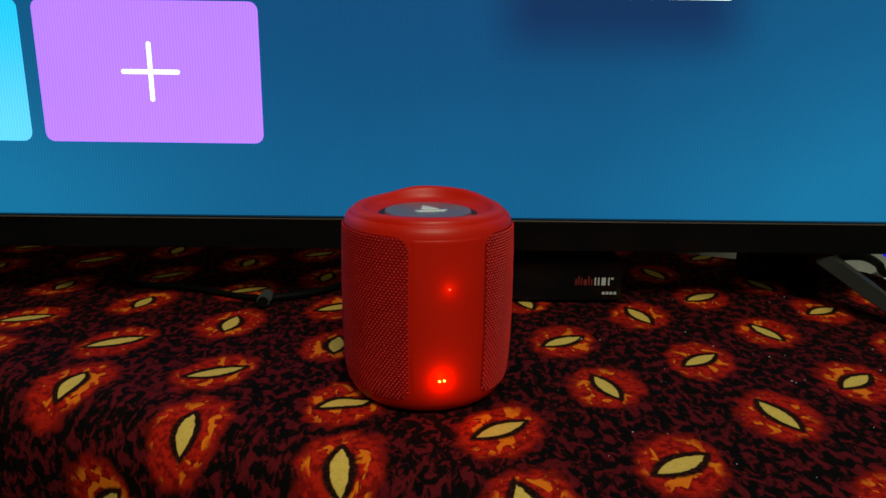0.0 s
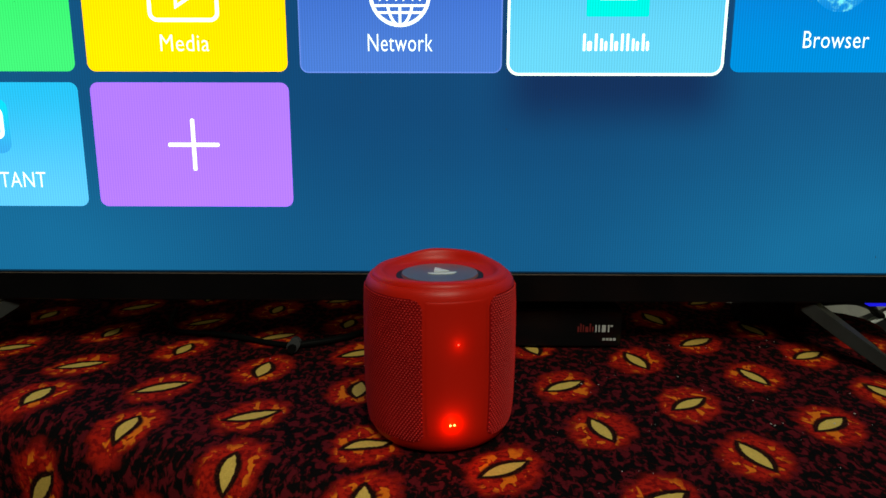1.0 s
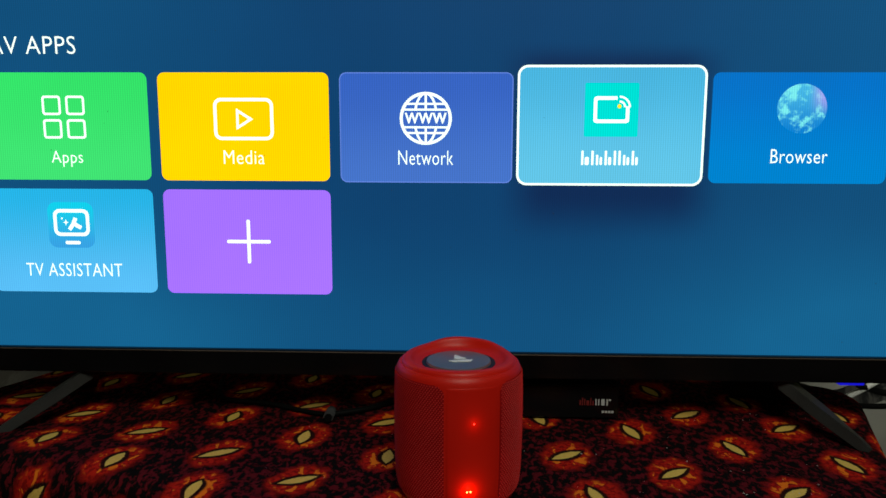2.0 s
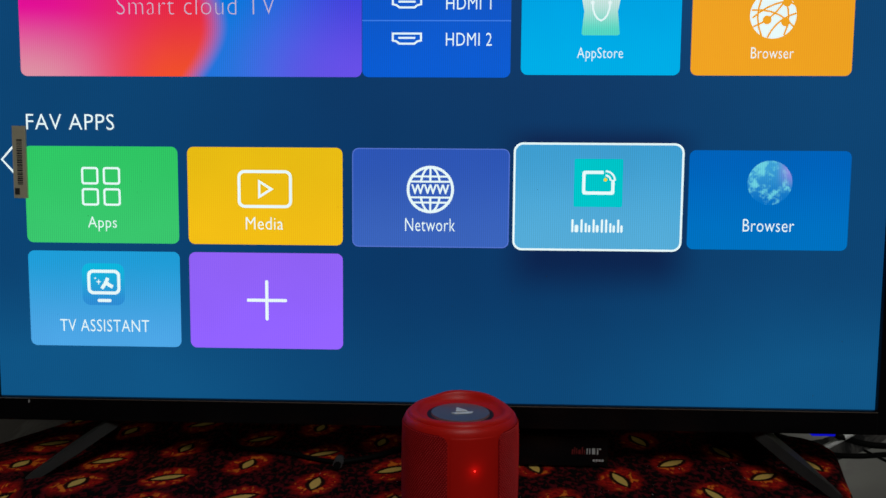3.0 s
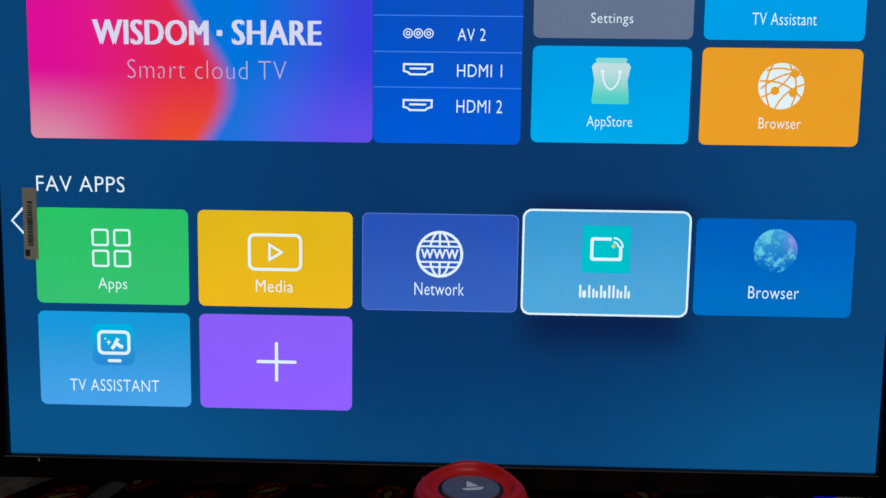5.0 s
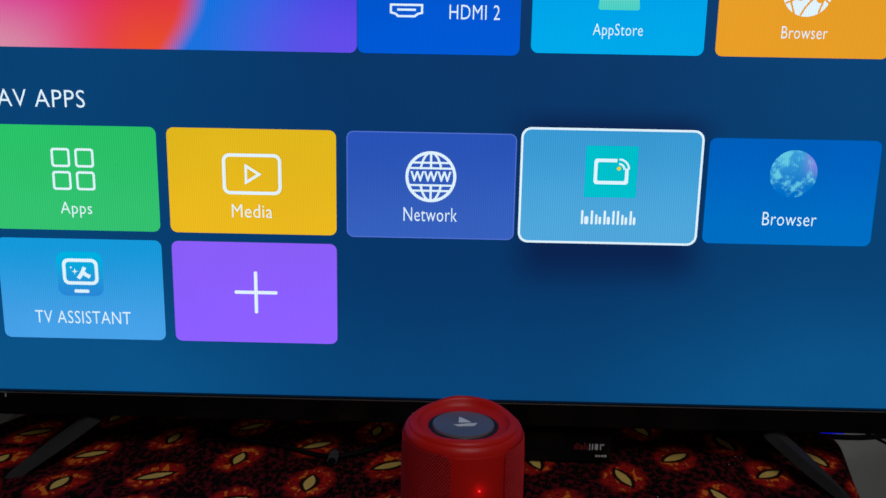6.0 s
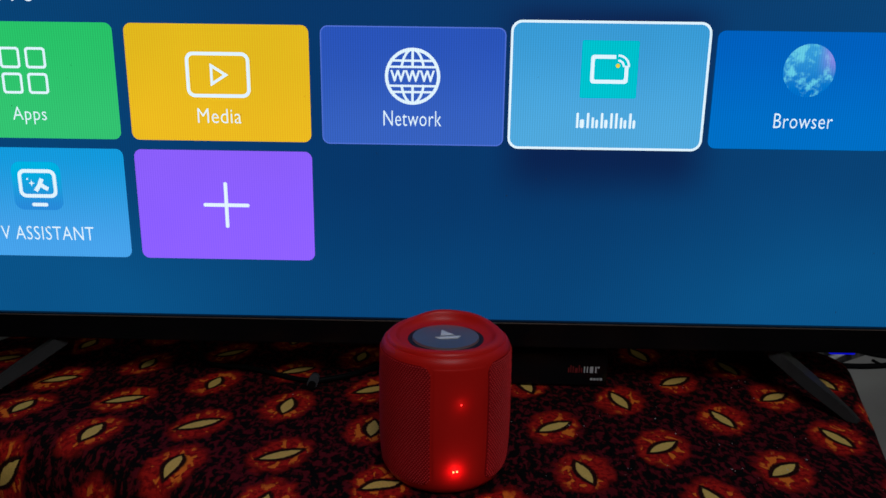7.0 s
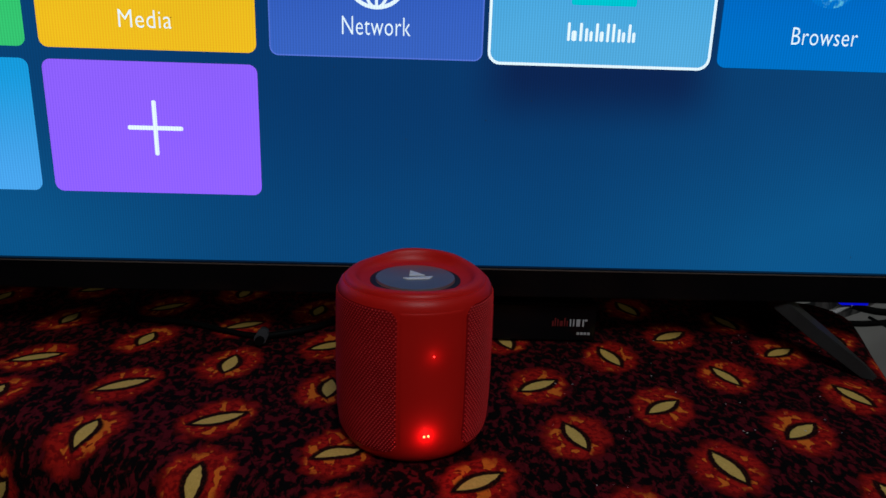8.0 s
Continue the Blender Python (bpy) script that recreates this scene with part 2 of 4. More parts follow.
def picture_globe(n, x, z):
    land = n.ramp(n.noise(60, 4, 0.6), 0.48, 0.60)
    c = n.mix(n.ramp(z, vz(440), vz(540)), lin(20, 110, 190), lin(70, 160, 210))
    c = n.mix(land, c, lin(115, 205, 218))
    return n.mix(n.math("MULTIPLY", n.ramp(x, ux(1690), ux(1728)), n.ramp(z, vz(470), vz(520))), c, lin(150, 130, 220))


P = {
    "blue": panel_light("picture_blue", picture_blue),
    "banner": panel_light("picture_banner", picture_burst),
    "inputs": panel_light("picture_inputs", shade(lin(18, 90, 205), lin(15, 78, 185), 705, 1000)),
    "line": panel_light("picture_line", lin(70, 125, 225)),
    "green": panel_light("picture_green", shade(lin(70, 196, 105), lin(62, 196, 96), 343, 556)),
    "yellow": panel_light("picture_yellow", shade(lin(246, 188, 10), lin(236, 186, 6), 343, 556)),
    "indigo": panel_light("picture_indigo", shade(lin(62, 98, 182), lin(48, 84, 176), 343, 556)),
    "indigo_edge": panel_light("picture_indigo_edge", lin(90, 115, 205)),
    "sky": panel_light("picture_sky", shade(lin(92, 170, 210), lin(70, 156, 203), 337, 573)),
    "royal": panel_light("picture_royal", shade(lin(14, 112, 188), lin(12, 96, 180), 343, 556)),
    "assistant": panel_light("picture_assistant", shade(lin(85, 165, 225), lin(45, 155, 210), 112, 325)),
    "violet": panel_light("picture_violet", shade(lin(150, 98, 252), lin(146, 96, 240), 112, 327)),
    "cyan": panel_light("picture_cyan", shade(lin(30, 172, 226), lin(15, 160, 222), 708, 914)),
    "orange": panel_light("picture_orange", lin(242, 160, 25)),
    "grey": panel_light("picture_grey", lin(105, 115, 135)),
    "teal": panel_light("picture_teal", lin(25, 195, 195)),
    "mint": panel_light("picture_mint", shade(lin(100, 200, 180), lin(150, 222, 205), 787, 887)),
    "icon_blue": panel_light("picture_icon_blue", shade(lin(55, 140, 208), lin(40, 180, 215), 205, 301)),
    "globe": panel_light("picture_globe", picture_globe),
    "white": panel_light("picture_white", (0.86, 0.94, 0.91)),
    "soft_white": panel_light("picture_soft_white", (0.75, 0.70, 0.80)),
    "faint": panel_light("picture_faint_pink", (0.58, 0.46, 0.58)),
    "bag_front": panel_light("picture_bag_front", shade(lin(95, 212, 188), lin(205, 226, 218), 800, 872)),
    "sun": panel_light("picture_sun", lin(250, 210, 40)),
}

# ---- room ----
T = 0.12


def room():
    structure("floor", box(ROOM_L, ROOM_R, WALL_FRONT, WALL_BACK, FLOOR - T, FLOOR), M["floor"], "grey tiled floor under the table")
    structure("ceiling", box(ROOM_L - T, ROOM_R + T, WALL_FRONT - T, WALL_BACK + T, CEIL, CEIL + T), M["ceiling"], "plain white ceiling")
    structure("wall_west", box(ROOM_L - T, ROOM_L, WALL_FRONT - T, WALL_BACK + T, FLOOR - T, CEIL), M["plaster"], "plain cream painted wall")
    structure("wall_east", box(ROOM_R, ROOM_R + T, WALL_FRONT - T, WALL_BACK + T, FLOOR - T, CEIL), M["plaster"], "plain cream painted wall")
    bm = bmesh.new()
    y0, y1 = WALL_FRONT - T, WALL_FRONT
    for a, b, c, d in ((ROOM_L, WIN[0], FLOOR - T, CEIL), (WIN[1], ROOM_R, FLOOR - T, CEIL), (WIN[0], WIN[1], FLOOR - T, WIN[2]), (WIN[0], WIN[1], WIN[3], CEIL)):
        add_box(bm, a, b, y0, y1, c, d)
    structure("wall_south", bm, M["plaster"], "plain cream wall with a window opening")
    structure("wall_north", box(ROOM_L, ROOM_R, WALL_BACK + 0.003, WALL_BACK + T, FLOOR - T, CEIL), M["plaster"], "wall behind the television under wallpaper")


def marble(name, a, b, rough=0.5):
    n = Nodes(name)
    vein = n.ramp(n.math("ABSOLUTE", n.math("SUBTRACT", n.noise(7, 5, 0.65, distortion=1.5), 0.5)), 0.0, 0.06)
    c = n.mix(vein, b, n.mix(n.ramp(n.noise(4), 0.3, 0.7), a, tuple(v * 0.75 for v in a)))
    return n.set(Base_Color=c, Roughness=rough).material


def wallpaper():
    """Paper printed with leaning facets of marbled grey, green, mustard and black, in bands that step by half a repeat from column to column."""
    mats = [marble("wallpaper_mustard", (0.27, 0.20, 0.05), (0.33, 0.26, 0.09)), marble("wallpaper_hatched", (0.03, 0.035, 0.032), (0.16, 0.17, 0.16)),
            marble("wallpaper_pale", (0.40, 0.395, 0.36), (0.33, 0.32, 0.30)), marble("wallpaper_black", (0.012, 0.012, 0.013), (0.09, 0.085, 0.08)),
            marble("wallpaper_green", (0.035, 0.12, 0.065), (0.05, 0.16, 0.09))]
    mats.append(marble("wallpaper_dim_brown", (0.12, 0.11, 0.095), (0.17, 0.16, 0.14)))
    tall_bands = ((0, 0.095), (1, 0.070), (2, 0.080), (3, 0.050), (4, 0.138))
    # darker set for the dim left side: part of its shade is in the colours
    small_bands = ((0, 0.035), (5, 0.135), (4, 0.045), (5, 0.070), (4, 0.025), (3, 0.083), (5, 0.040))
    repeat, wide, top = 0.433, 0.225, 0.162
    rng = random.Random(11)
    bm = bmesh.new()
    for c in range(-9, 8):
        xa, xb = max(ROOM_L, c * wide), min(ROOM_R, (c + 1) * wide)
        if xb - xa < 0.01:
            continue
        odd = (c // 2) % 2 == 0
        bands, plain = (small_bands, 0.0) if odd else (tall_bands, -0.10)
        z = top + 4 * repeat + (repeat / 2 if odd else 0)
        lean = 0.045 if c % 2 else -0.045
        while z > FLOOR:
            for kind, tall in bands:
                hi, lo = z, z - tall
                z = lo
                if hi > CEIL - 0.05 or lo < FLOOR + 0.05:
                    continue
                a, b = bm.verts.new((xa, WALL_BACK, hi - lean)), bm.verts.new((xb, WALL_BACK, hi + lean))
                d, e = bm.verts.new((xa, WALL_BACK, lo - lean)), bm.verts.new((xb, WALL_BACK, lo + lean))
                f = rng.uniform(0.35, 0.65)
                cut = bm.verts.new((xa + (xb - xa) * f, WALL_BACK, lo + lean * (2 * f - 1)))
                kind = (5 if odd else 2) if hi < plain else kind
                second = 2 if kind in (1, 3) else kind
                for tri, m in (((a, d, cut), kind if c % 2 else second), ((a, cut, b), second if rng.random() < 0.4 else kind), ((b, cut, e), second if c % 2 else kind)):
                    bm.faces.new(tri).material_index = m
    for f in bm.faces:
        f.normal_update()
        if f.normal.y > 0:
            f.normal_flip()
    me = bpy.data.meshes.new("wallpaper")
    bm.to_mesh(me)
    bm.free()
    for m in mats:
        me.materials.append(m)
    tagged(new("wallpaper", me), "wallpaper of marbled grey green mustard and black facets", "wallpaper", kind="structure")


room()
wallpaper()

# ---- table and its cloth: both stand turned against the television ----
TURN = -20.5
E1 = Vector((math.cos(radians(TURN)), math.sin(radians(TURN)), 0))
E2 = Vector((-E1.y, E1.x, 0))
A0 = Vector((0.133, 0.493, 0))                   # one motif, origin of the print
P0, P1, Q0, Q1 = -0.645, 0.262, -0.187, 0.302     # the table's rim, in the print's axes


def table():
    base = A0 + E1 * (P0 + P1) / 2 + E2 * (Q0 + Q1) / 2
    t = thing("table", (base.x, base.y, FLOOR), "brown wooden table hidden under the printed cloth", "table", rz=TURN)
    w, d, top = (P1 - P0) / 2 - 0.003, (Q1 - Q0) / 2 - 0.003, -FLOOR - 0.0045
    part("tabletop", box(-w, w, -d, d, top - 0.03, top, 0.008), M["wood"], t)
    for sx in (-1, 1):
        for sy in (-1, 1):
            x, y = sx * (w - 0.05), sy * (d - 0.05)
            part("leg", box(x - 0.025, x + 0.025, y - 0.025, y + 0.025, 0, top - 0.03, 0.004), M["wood"], t)


def motifs():
    """Places, headings and lengths of the printed slits: a centred lattice, pulled a little askew on one side."""
    out = []
    for i in range(-12, 8):
        for j in range(-10, 8):
            for kind in (0, 1):
                p, q = 0.0945 * (i + 0.5 * kind), 0.147 * (j + 0.53 * kind)
                w = A0 + E1 * p + E2 * q
                d = max(0.0, -0.07 - w.x)
                w = w + Vector((0.006 * min(1.0, d / 0.1), 0.165 * d, 0))
                near = min(1.0, max(0.0, (0.2 - w.x) / 0.12))
                if j < -1:
                    w = w + (Vector((-0.016, 0.014, 0)) if kind else Vector((-0.017, 0.0255, 0))) * near
                if j < 0:
                    w = w + Vector((-0.006, 0.006, 0)) * min(1.0, max(0.0, (0.30 - w.x) / 0.12))
                elif j == 0 and kind == 0:
                    w = w + Vector((0.005, 0.005, 0)) * min(1.0, max(0.0, (0.08 - w.x) / 0.08))
                elif j == 1 and kind:
                    w = w + Vector((-0.003, -0.018, 0))
                lean = min(1.0, max(0.0, (0.10 - w.x) / 0.15))
                ang = 33 - 3 * lean if kind == 0 else 105 - 21 * lean
                out.append((w.x, w.y, ang + 3 * math.sin(7 * i + 3 * j), (0.0170 + 0.0012 * math.sin(5 * i + 2 * j)) * (1 - 0.2 * lean * kind), 1.0 + (0.25 * lean if kind else 0)))
    return np.array(out)


def cloth():
    step, hang = 0.005, 0.22
    ps, qs = np.arange(P0 - hang, P1 + hang, step), np.arange(Q0 - hang, Q1 + hang, step)
    p, q = np.meshgrid(ps, qs)
    flat = np.stack([A0.x + p * E1.x + q * E2.x, A0.y + p * E1.y + q * E2.y], -1)

    # past the table's rounded outline the cloth bends over the rim and hangs
    corner = 0.035
    bend = 0.012 + 0.018 * np.clip((-0.05 - q) / 0.1, 0, 1)
    cp, cq = (P0 + P1) / 2, (Q0 + Q1) / 2
    ep, eq = np.abs(p - cp) - (P1 - P0) / 2 + corner, np.abs(q - cq) - (Q1 - Q0) / 2 + corner
    op, oq = np.maximum(ep, 0), np.maximum(eq, 0)
    reach = np.hypot(op, oq) + 1e-9
    past = np.maximum(np.where((ep > 0) | (eq > 0), reach, -1) - corner, 0)
    a = np.minimum(past / bend, math.pi / 2)
    drop = bend * (1 - np.cos(a)) + np.maximum(past - bend * math.pi / 2, 0)
    back = past - bend * np.sin(a)
    p2, q2 = p - np.sign(p - cp) * op / reach * back, q - np.sign(q - cq) * oq / reach * back
    x, y = A0.x + p2 * E1.x + q2 * E2.x, A0.y + p2 * E1.y + q2 * E2.y
    z = -drop
    z = z + np.array([[0.0016 * noise.noise((a * 9, b * 9, 0)) + 0.0024 * max(0.0, min(1.0, -6 * a)) * noise.noise((a * 16, b * 7, 5)) for a, b in row] for row in np.stack([x, y], -1)])
    far = np.hypot(x - 0.035, y - 0.4285)
    z = z - 0.0036 * np.clip((0.066 - far) / 0.022, 0, 1) ** 2 * (3 - 2 * np.clip((0.066 - far) / 0.022, 0, 1))
    # the cloth stands a little proud along the front rim on one side
    z = z + 0.0042 * np.exp(-(((q + 0.180) / 0.045) ** 2)) * np.clip(-8 * x, 0, 1)
    wave = 0.005 * np.sin((p - q) * 55) * np.clip(drop / 0.1, 0, 1)
    x, y = x + wave * (E2.x + E1.x), y + wave * (E2.y + E1.y)
    verts = np.stack([x, y, z], -1).reshape(-1, 3)
    rows, cols = p.shape
    idx = np.arange(rows * cols).reshape(rows, cols)
    faces = np.stack([idx[:-1, :-1], idx[:-1, 1:], idx[1:, 1:], idx[1:, :-1]], -1).reshape(-1, 4)
    me = bpy.data.meshes.new("tablecloth")
    me.from_pydata(verts.tolist(), [], faces.tolist())
    eyes, f2 = motifs(), flat.reshape(-1, 2)
    centre = f2[faces].mean(1)
    near = np.concatenate([((c[:, None] - eyes[None, :, :2]) ** 2).sum(-1).argmin(1) for c in np.array_split(centre, 40)])
    e = eyes[near]
    d = f2[faces] - e[:, None, :2]
    ca, sa = np.cos(np.radians(e[:, 2]))[:, None], np.sin(np.radians(e[:, 2]))[:, None]
    size = e[:, 3][:, None]
    uv = np.stack([(d[..., 0] * ca + d[..., 1] * sa) / size, (-d[..., 0] * sa + d[..., 1] * ca) / size / e[:, 4][:, None]], -1)
    burst = np.stack([(d[..., 0] * E1.x + d[..., 1] * E1.y) / 0.0245, (d[..., 0] * E2.x + d[..., 1] * E2.y) / 0.0345], -1)
    layer = me.uv_layers.new(name="motif")
    layer.data.foreach_set("uv", uv.reshape(-1).astype(np.float32))
    layer = me.uv_layers.new(name="burst")
    layer.data.foreach_set("uv", burst.reshape(-1).astype(np.float32))
    me.materials.append(M["cloth"])
    me.shade_smooth()
    ob = tagged(new("tablecloth", me), "black and red velour tablecloth printed with cream slits in orange bursts", "tablecloth")
    mod = ob.modifiers.new("thickness", "SOLIDIFY")
    mod.thickness, mod.offset = 0.0022, -1
    return ob


table()
cloth()


# ---- television ----
tv = thing("television", (0, TV_Y, 0), "black flat television showing a blue home screen of app tiles", "television")
S_L, S_R, S_B, S_T = -0.4715, 0.4742, TV_Z, TV_Z + 0.531


def tv_body():
    b = 0.0185
    bm = bmesh.new()
    x0, x1, z0, z1 = S_L - b, S_R + b - 0.0022, 0.0505, S_T + b
    add_box(bm, x0, S_L, -0.006, 0.012, z0, z1, 0.0015)
    add_box(bm, S_R, x1, -0.006, 0.012, z0, z1, 0.0015)
    add_box(bm, S_L - 0.001, S_R + 0.001, -0.006, 0.0118, z0 + 0.0001, S_B, 0.0015)
    add_box(bm, S_L - 0.001, S_R + 0.001, -0.006, 0.0118, S_T, z1 - 0.0001, 0.0015)
    part("bezel", bm, M["bezel"], tv, "narrow black glossy bezel")
    bm = bmesh.new()
    add_box(bm, S_L, S_R, -0.0066, -0.002, S_B - 0.0018, S_B - 0.0010)
    part("lip", bm, M["bezel_lip"], tv, "thin brown edge below the picture")
    part("back_case", box(x0 + 0.004, x1 - 0.004, 0.012, 0.03, z0 + 0.003, z1 - 0.003, 0.004), M["case"], tv)
    # out of view; made deep and low to keep the cloth below dark
    part("rear_housing", box(-0.37, 0.37, 0.03, 0.088, 0.054, 0.36, 0.012), M["case"], tv)
    part("screen", box(S_L, S_R, 0.0, 0.011, S_B, S_T), P["blue"], tv, "lit blue display")
    part("light_mount", box(0.412, 0.442, 0.006, 0.020, 0.0478, 0.0525, 0.0012), M["case"], tv)
    part("status_light", box(0.4145, 0.4395, 0.0085, 0.0175, 0.0434, 0.0480, 0.0014), M["led_blue"], tv, "glowing blue status light")
    part("scuff", box(S_L - 0.002, S_L + 0.036, -0.0074, -0.0066, S_B - 0.0016, S_B - 0.0008), M["grey_print"], tv, "pale scuff on the bezel corner")
    part("scuff", box(S_L + 0.0345, S_L + 0.0355, -0.0074, -0.0058, S_B - 0.0062, S_B - 0.0030), M["white_print"], tv)
    # maker's mark in the middle of the lower bezel, as plain bars
    for i in range(7):
        bm = box(-0.0155 + i * 0.0046, -0.0123 + i * 0.0046, -0.0064, -0.0058, 0.0580, 0.0630)
        part("badge_bar", bm, M["grey_print"], tv)


def foot(side):
    """An inverted V: two tapering blades from a hub under the case."""
    x = 0.361 if side > 0 else -0.352

    def blade(tip, w0, w1):
        bm = bmesh.new()
        top = Vector((x, 0.012, 0.046))
        tip = Vector(tip)
        run = (tip - top)
        wide = Vector((-run.y, run.x, 0)).normalized()
        up = Vector((0, 0, 1))
        ring = []
        for f, w, t in ((0.0, w0, 0.008), (0.45, w0 * 0.95, 0.008), (0.9, w1, 0.007), (1.0, w1 * 0.7, 0.004)):
            c = top + run * f
            keel = min(c.z - 0.0008, 0.005)
            ring.append([bm.verts.new(c + wide * a * w / 2 + up * b) for a, b in ((-1, -keel), (1, -keel), (0.95 if side > 0 else 0.85, t * (0.25 if side > 0 else 1)), (-0.85 if side > 0 else -0.95, t * (1 if side > 0 else 0.25)))])
        for r0, r1 in zip(ring, ring[1:]):
            for n in range(4):
                bm.faces.new((r0[n], r0[(n + 1) % 4], r1[(n + 1) % 4], r1[n]))
        bm.faces.new(ring[0]), bm.faces.new(ring[-1])
        bmesh.ops.bevel(bm, geom=bm.edges[:], offset=0.0006, segments=2, affect="EDGES")
        return bm

    f = part("foot", box(x - 0.016, x + 0.016, 0.002, 0.026, 0.048, 0.068, 0.003), M["foot"], tv, "dark grey plastic splayed foot")
    part("front_blade", blade((0.416 * side, -0.052, 0.0012), 0.026 if side > 0 else 0.023, 0.014), M["foot"], f)
    part("rear_blade", blade((0.400 * side, 0.095, 0.0012), 0.019, 0.015), M["foot"], f)


tv_body()
foot(1)
foot(-1)
screen = [o for o in tv.children if o.name.startswith("screen")][0]


# ---- what the display shows ----
def flat(bm, pts, y):
    """A flat face through display dots, facing the room."""
    f = bm.faces.new([bm.verts.new((ux(u), y, vz(v))) for u, v in pts])
    f.normal_update()
    if f.normal.y > 0:
        f.normal_flip()


def rr(u0, v0, u1, v1, r, n=6):
    out = []
    for cu, cv, a in ((u1 - r, v1 - r, 0), (u0 + r, v1 - r, 90), (u0 + r, v0 + r, 180), (u1 - r, v0 + r, 270)):
        out += [(cu + r * math.cos(radians(a + 90 * i / n)), cv + r * math.sin(radians(a + 90 * i / n))) for i in range(n + 1)]
    return out


def disc(cu, cv, r, n=40):
    return [(cu + r * math.cos(2 * math.pi * i / n), cv + r * math.sin(2 * math.pi * i / n)) for i in range(n)]


def ring(bm, outer, inner, y):
    o = [bm.verts.new((ux(u), y, vz(v))) for u, v in outer]
    i = [bm.verts.new((ux(u), y, vz(v))) for u, v in inner]
    for a in range(len(o)):
        b = (a + 1) % len(o)
        bm.faces.new((o[a], i[a], i[b], o[b]))


def stroke(bm, pts, w, y):
    p = [Vector(q) for q in pts]
    left, right = [], []
    for i, q in enumerate(p):
        d = (p[min(i + 1, len(p) - 1)] - p[max(i - 1, 0)]).normalized()
        n = Vector((-d.y, d.x)) * w / 2
        left.append(bm.verts.new((ux(q.x + n.x), y, vz(q.y + n.y))))
        right.append(bm.verts.new((ux(q.x - n.x), y, vz(q.y - n.y))))
    for i in range(len(p) - 1):
        bm.faces.new((left[i], left[i + 1], right[i + 1], right[i]))


def arc(cu, cv, r, a0, a1, n=16, squash=1.0):
    return [(cu + squash * r * math.cos(radians(a0 + (a1 - a0) * i / n)), cv + r * math.sin(radians(a0 + (a1 - a0) * i / n))) for i in range(n + 1)]


Y1, Y2, Y3, Y4 = -0.0005, -0.0009, -0.0013, -0.0017


def shown(name, bm, colour, label=""):
    me_faces = bm.faces[:]
    for f in me_faces:
        f.normal_update()
        if f.normal.y > 0:
            f.normal_flip()
    ob = part(name, bm, P[colour], screen, label, smooth="keep")
    return tagged(ob, kind="stuff") if name in ("caption", "icon") else ob


def tile(u0, v0, u1, v1, colour, r=14, label="", y=Y1):
    bm = bmesh.new()
    flat(bm, rr(u0, v0, u1, v1, r), y)
    return shown("app_tile", bm, colour, label)


def words(body, u0, v0, u1, v1, colour="white", y=Y3, bold=0.0, thin=0.0):
    """Lettering in the built-in font, its box fitted to the given dots."""
    cu = bpy.data.curves.new("caption", "FONT")
    cu.body, cu.resolution_u, cu.offset, cu.space_character = body, 3, -thin, 1.06
    tmp = bpy.data.objects.new("caption", cu)
    scene.collection.objects.link(tmp)
    me = bpy.data.meshes.new_from_object(tmp.evaluated_get(bpy.context.evaluated_depsgraph_get()))
    bpy.data.objects.remove(tmp)
    bm = bmesh.new()
    bm.from_mesh(me)
    bpy.data.meshes.remove(me)
    xs, ys = [v.co.x for v in bm.verts], [v.co.y for v in bm.verts]
    u1 -= bold
    for v in bm.verts:
        fu, fv = (v.co.x - min(xs)) / (max(xs) - min(xs)), (v.co.y - min(ys)) / (max(ys) - min(ys))
        v.co = Vector((ux(u0 + fu * (u1 - u0)), y, vz(v0 + fv * (v1 - v0))))
    if bold:
        # a second pass set a little to the right thickens the strokes
        for g in bmesh.ops.duplicate(bm, geom=bm.verts[:] + bm.edges[:] + bm.faces[:])["geom"]:
            if isinstance(g, bmesh.types.BMVert):
                g.co += Vector((bold * K, -0.0001, 0))
    return shown("caption", bm, colour)


def icon(colour="white"):
    """Starts an icon; call the result with its label to link it."""
    bm = bmesh.new()
    return bm, lambda label="": shown("icon", bm, colour, label)


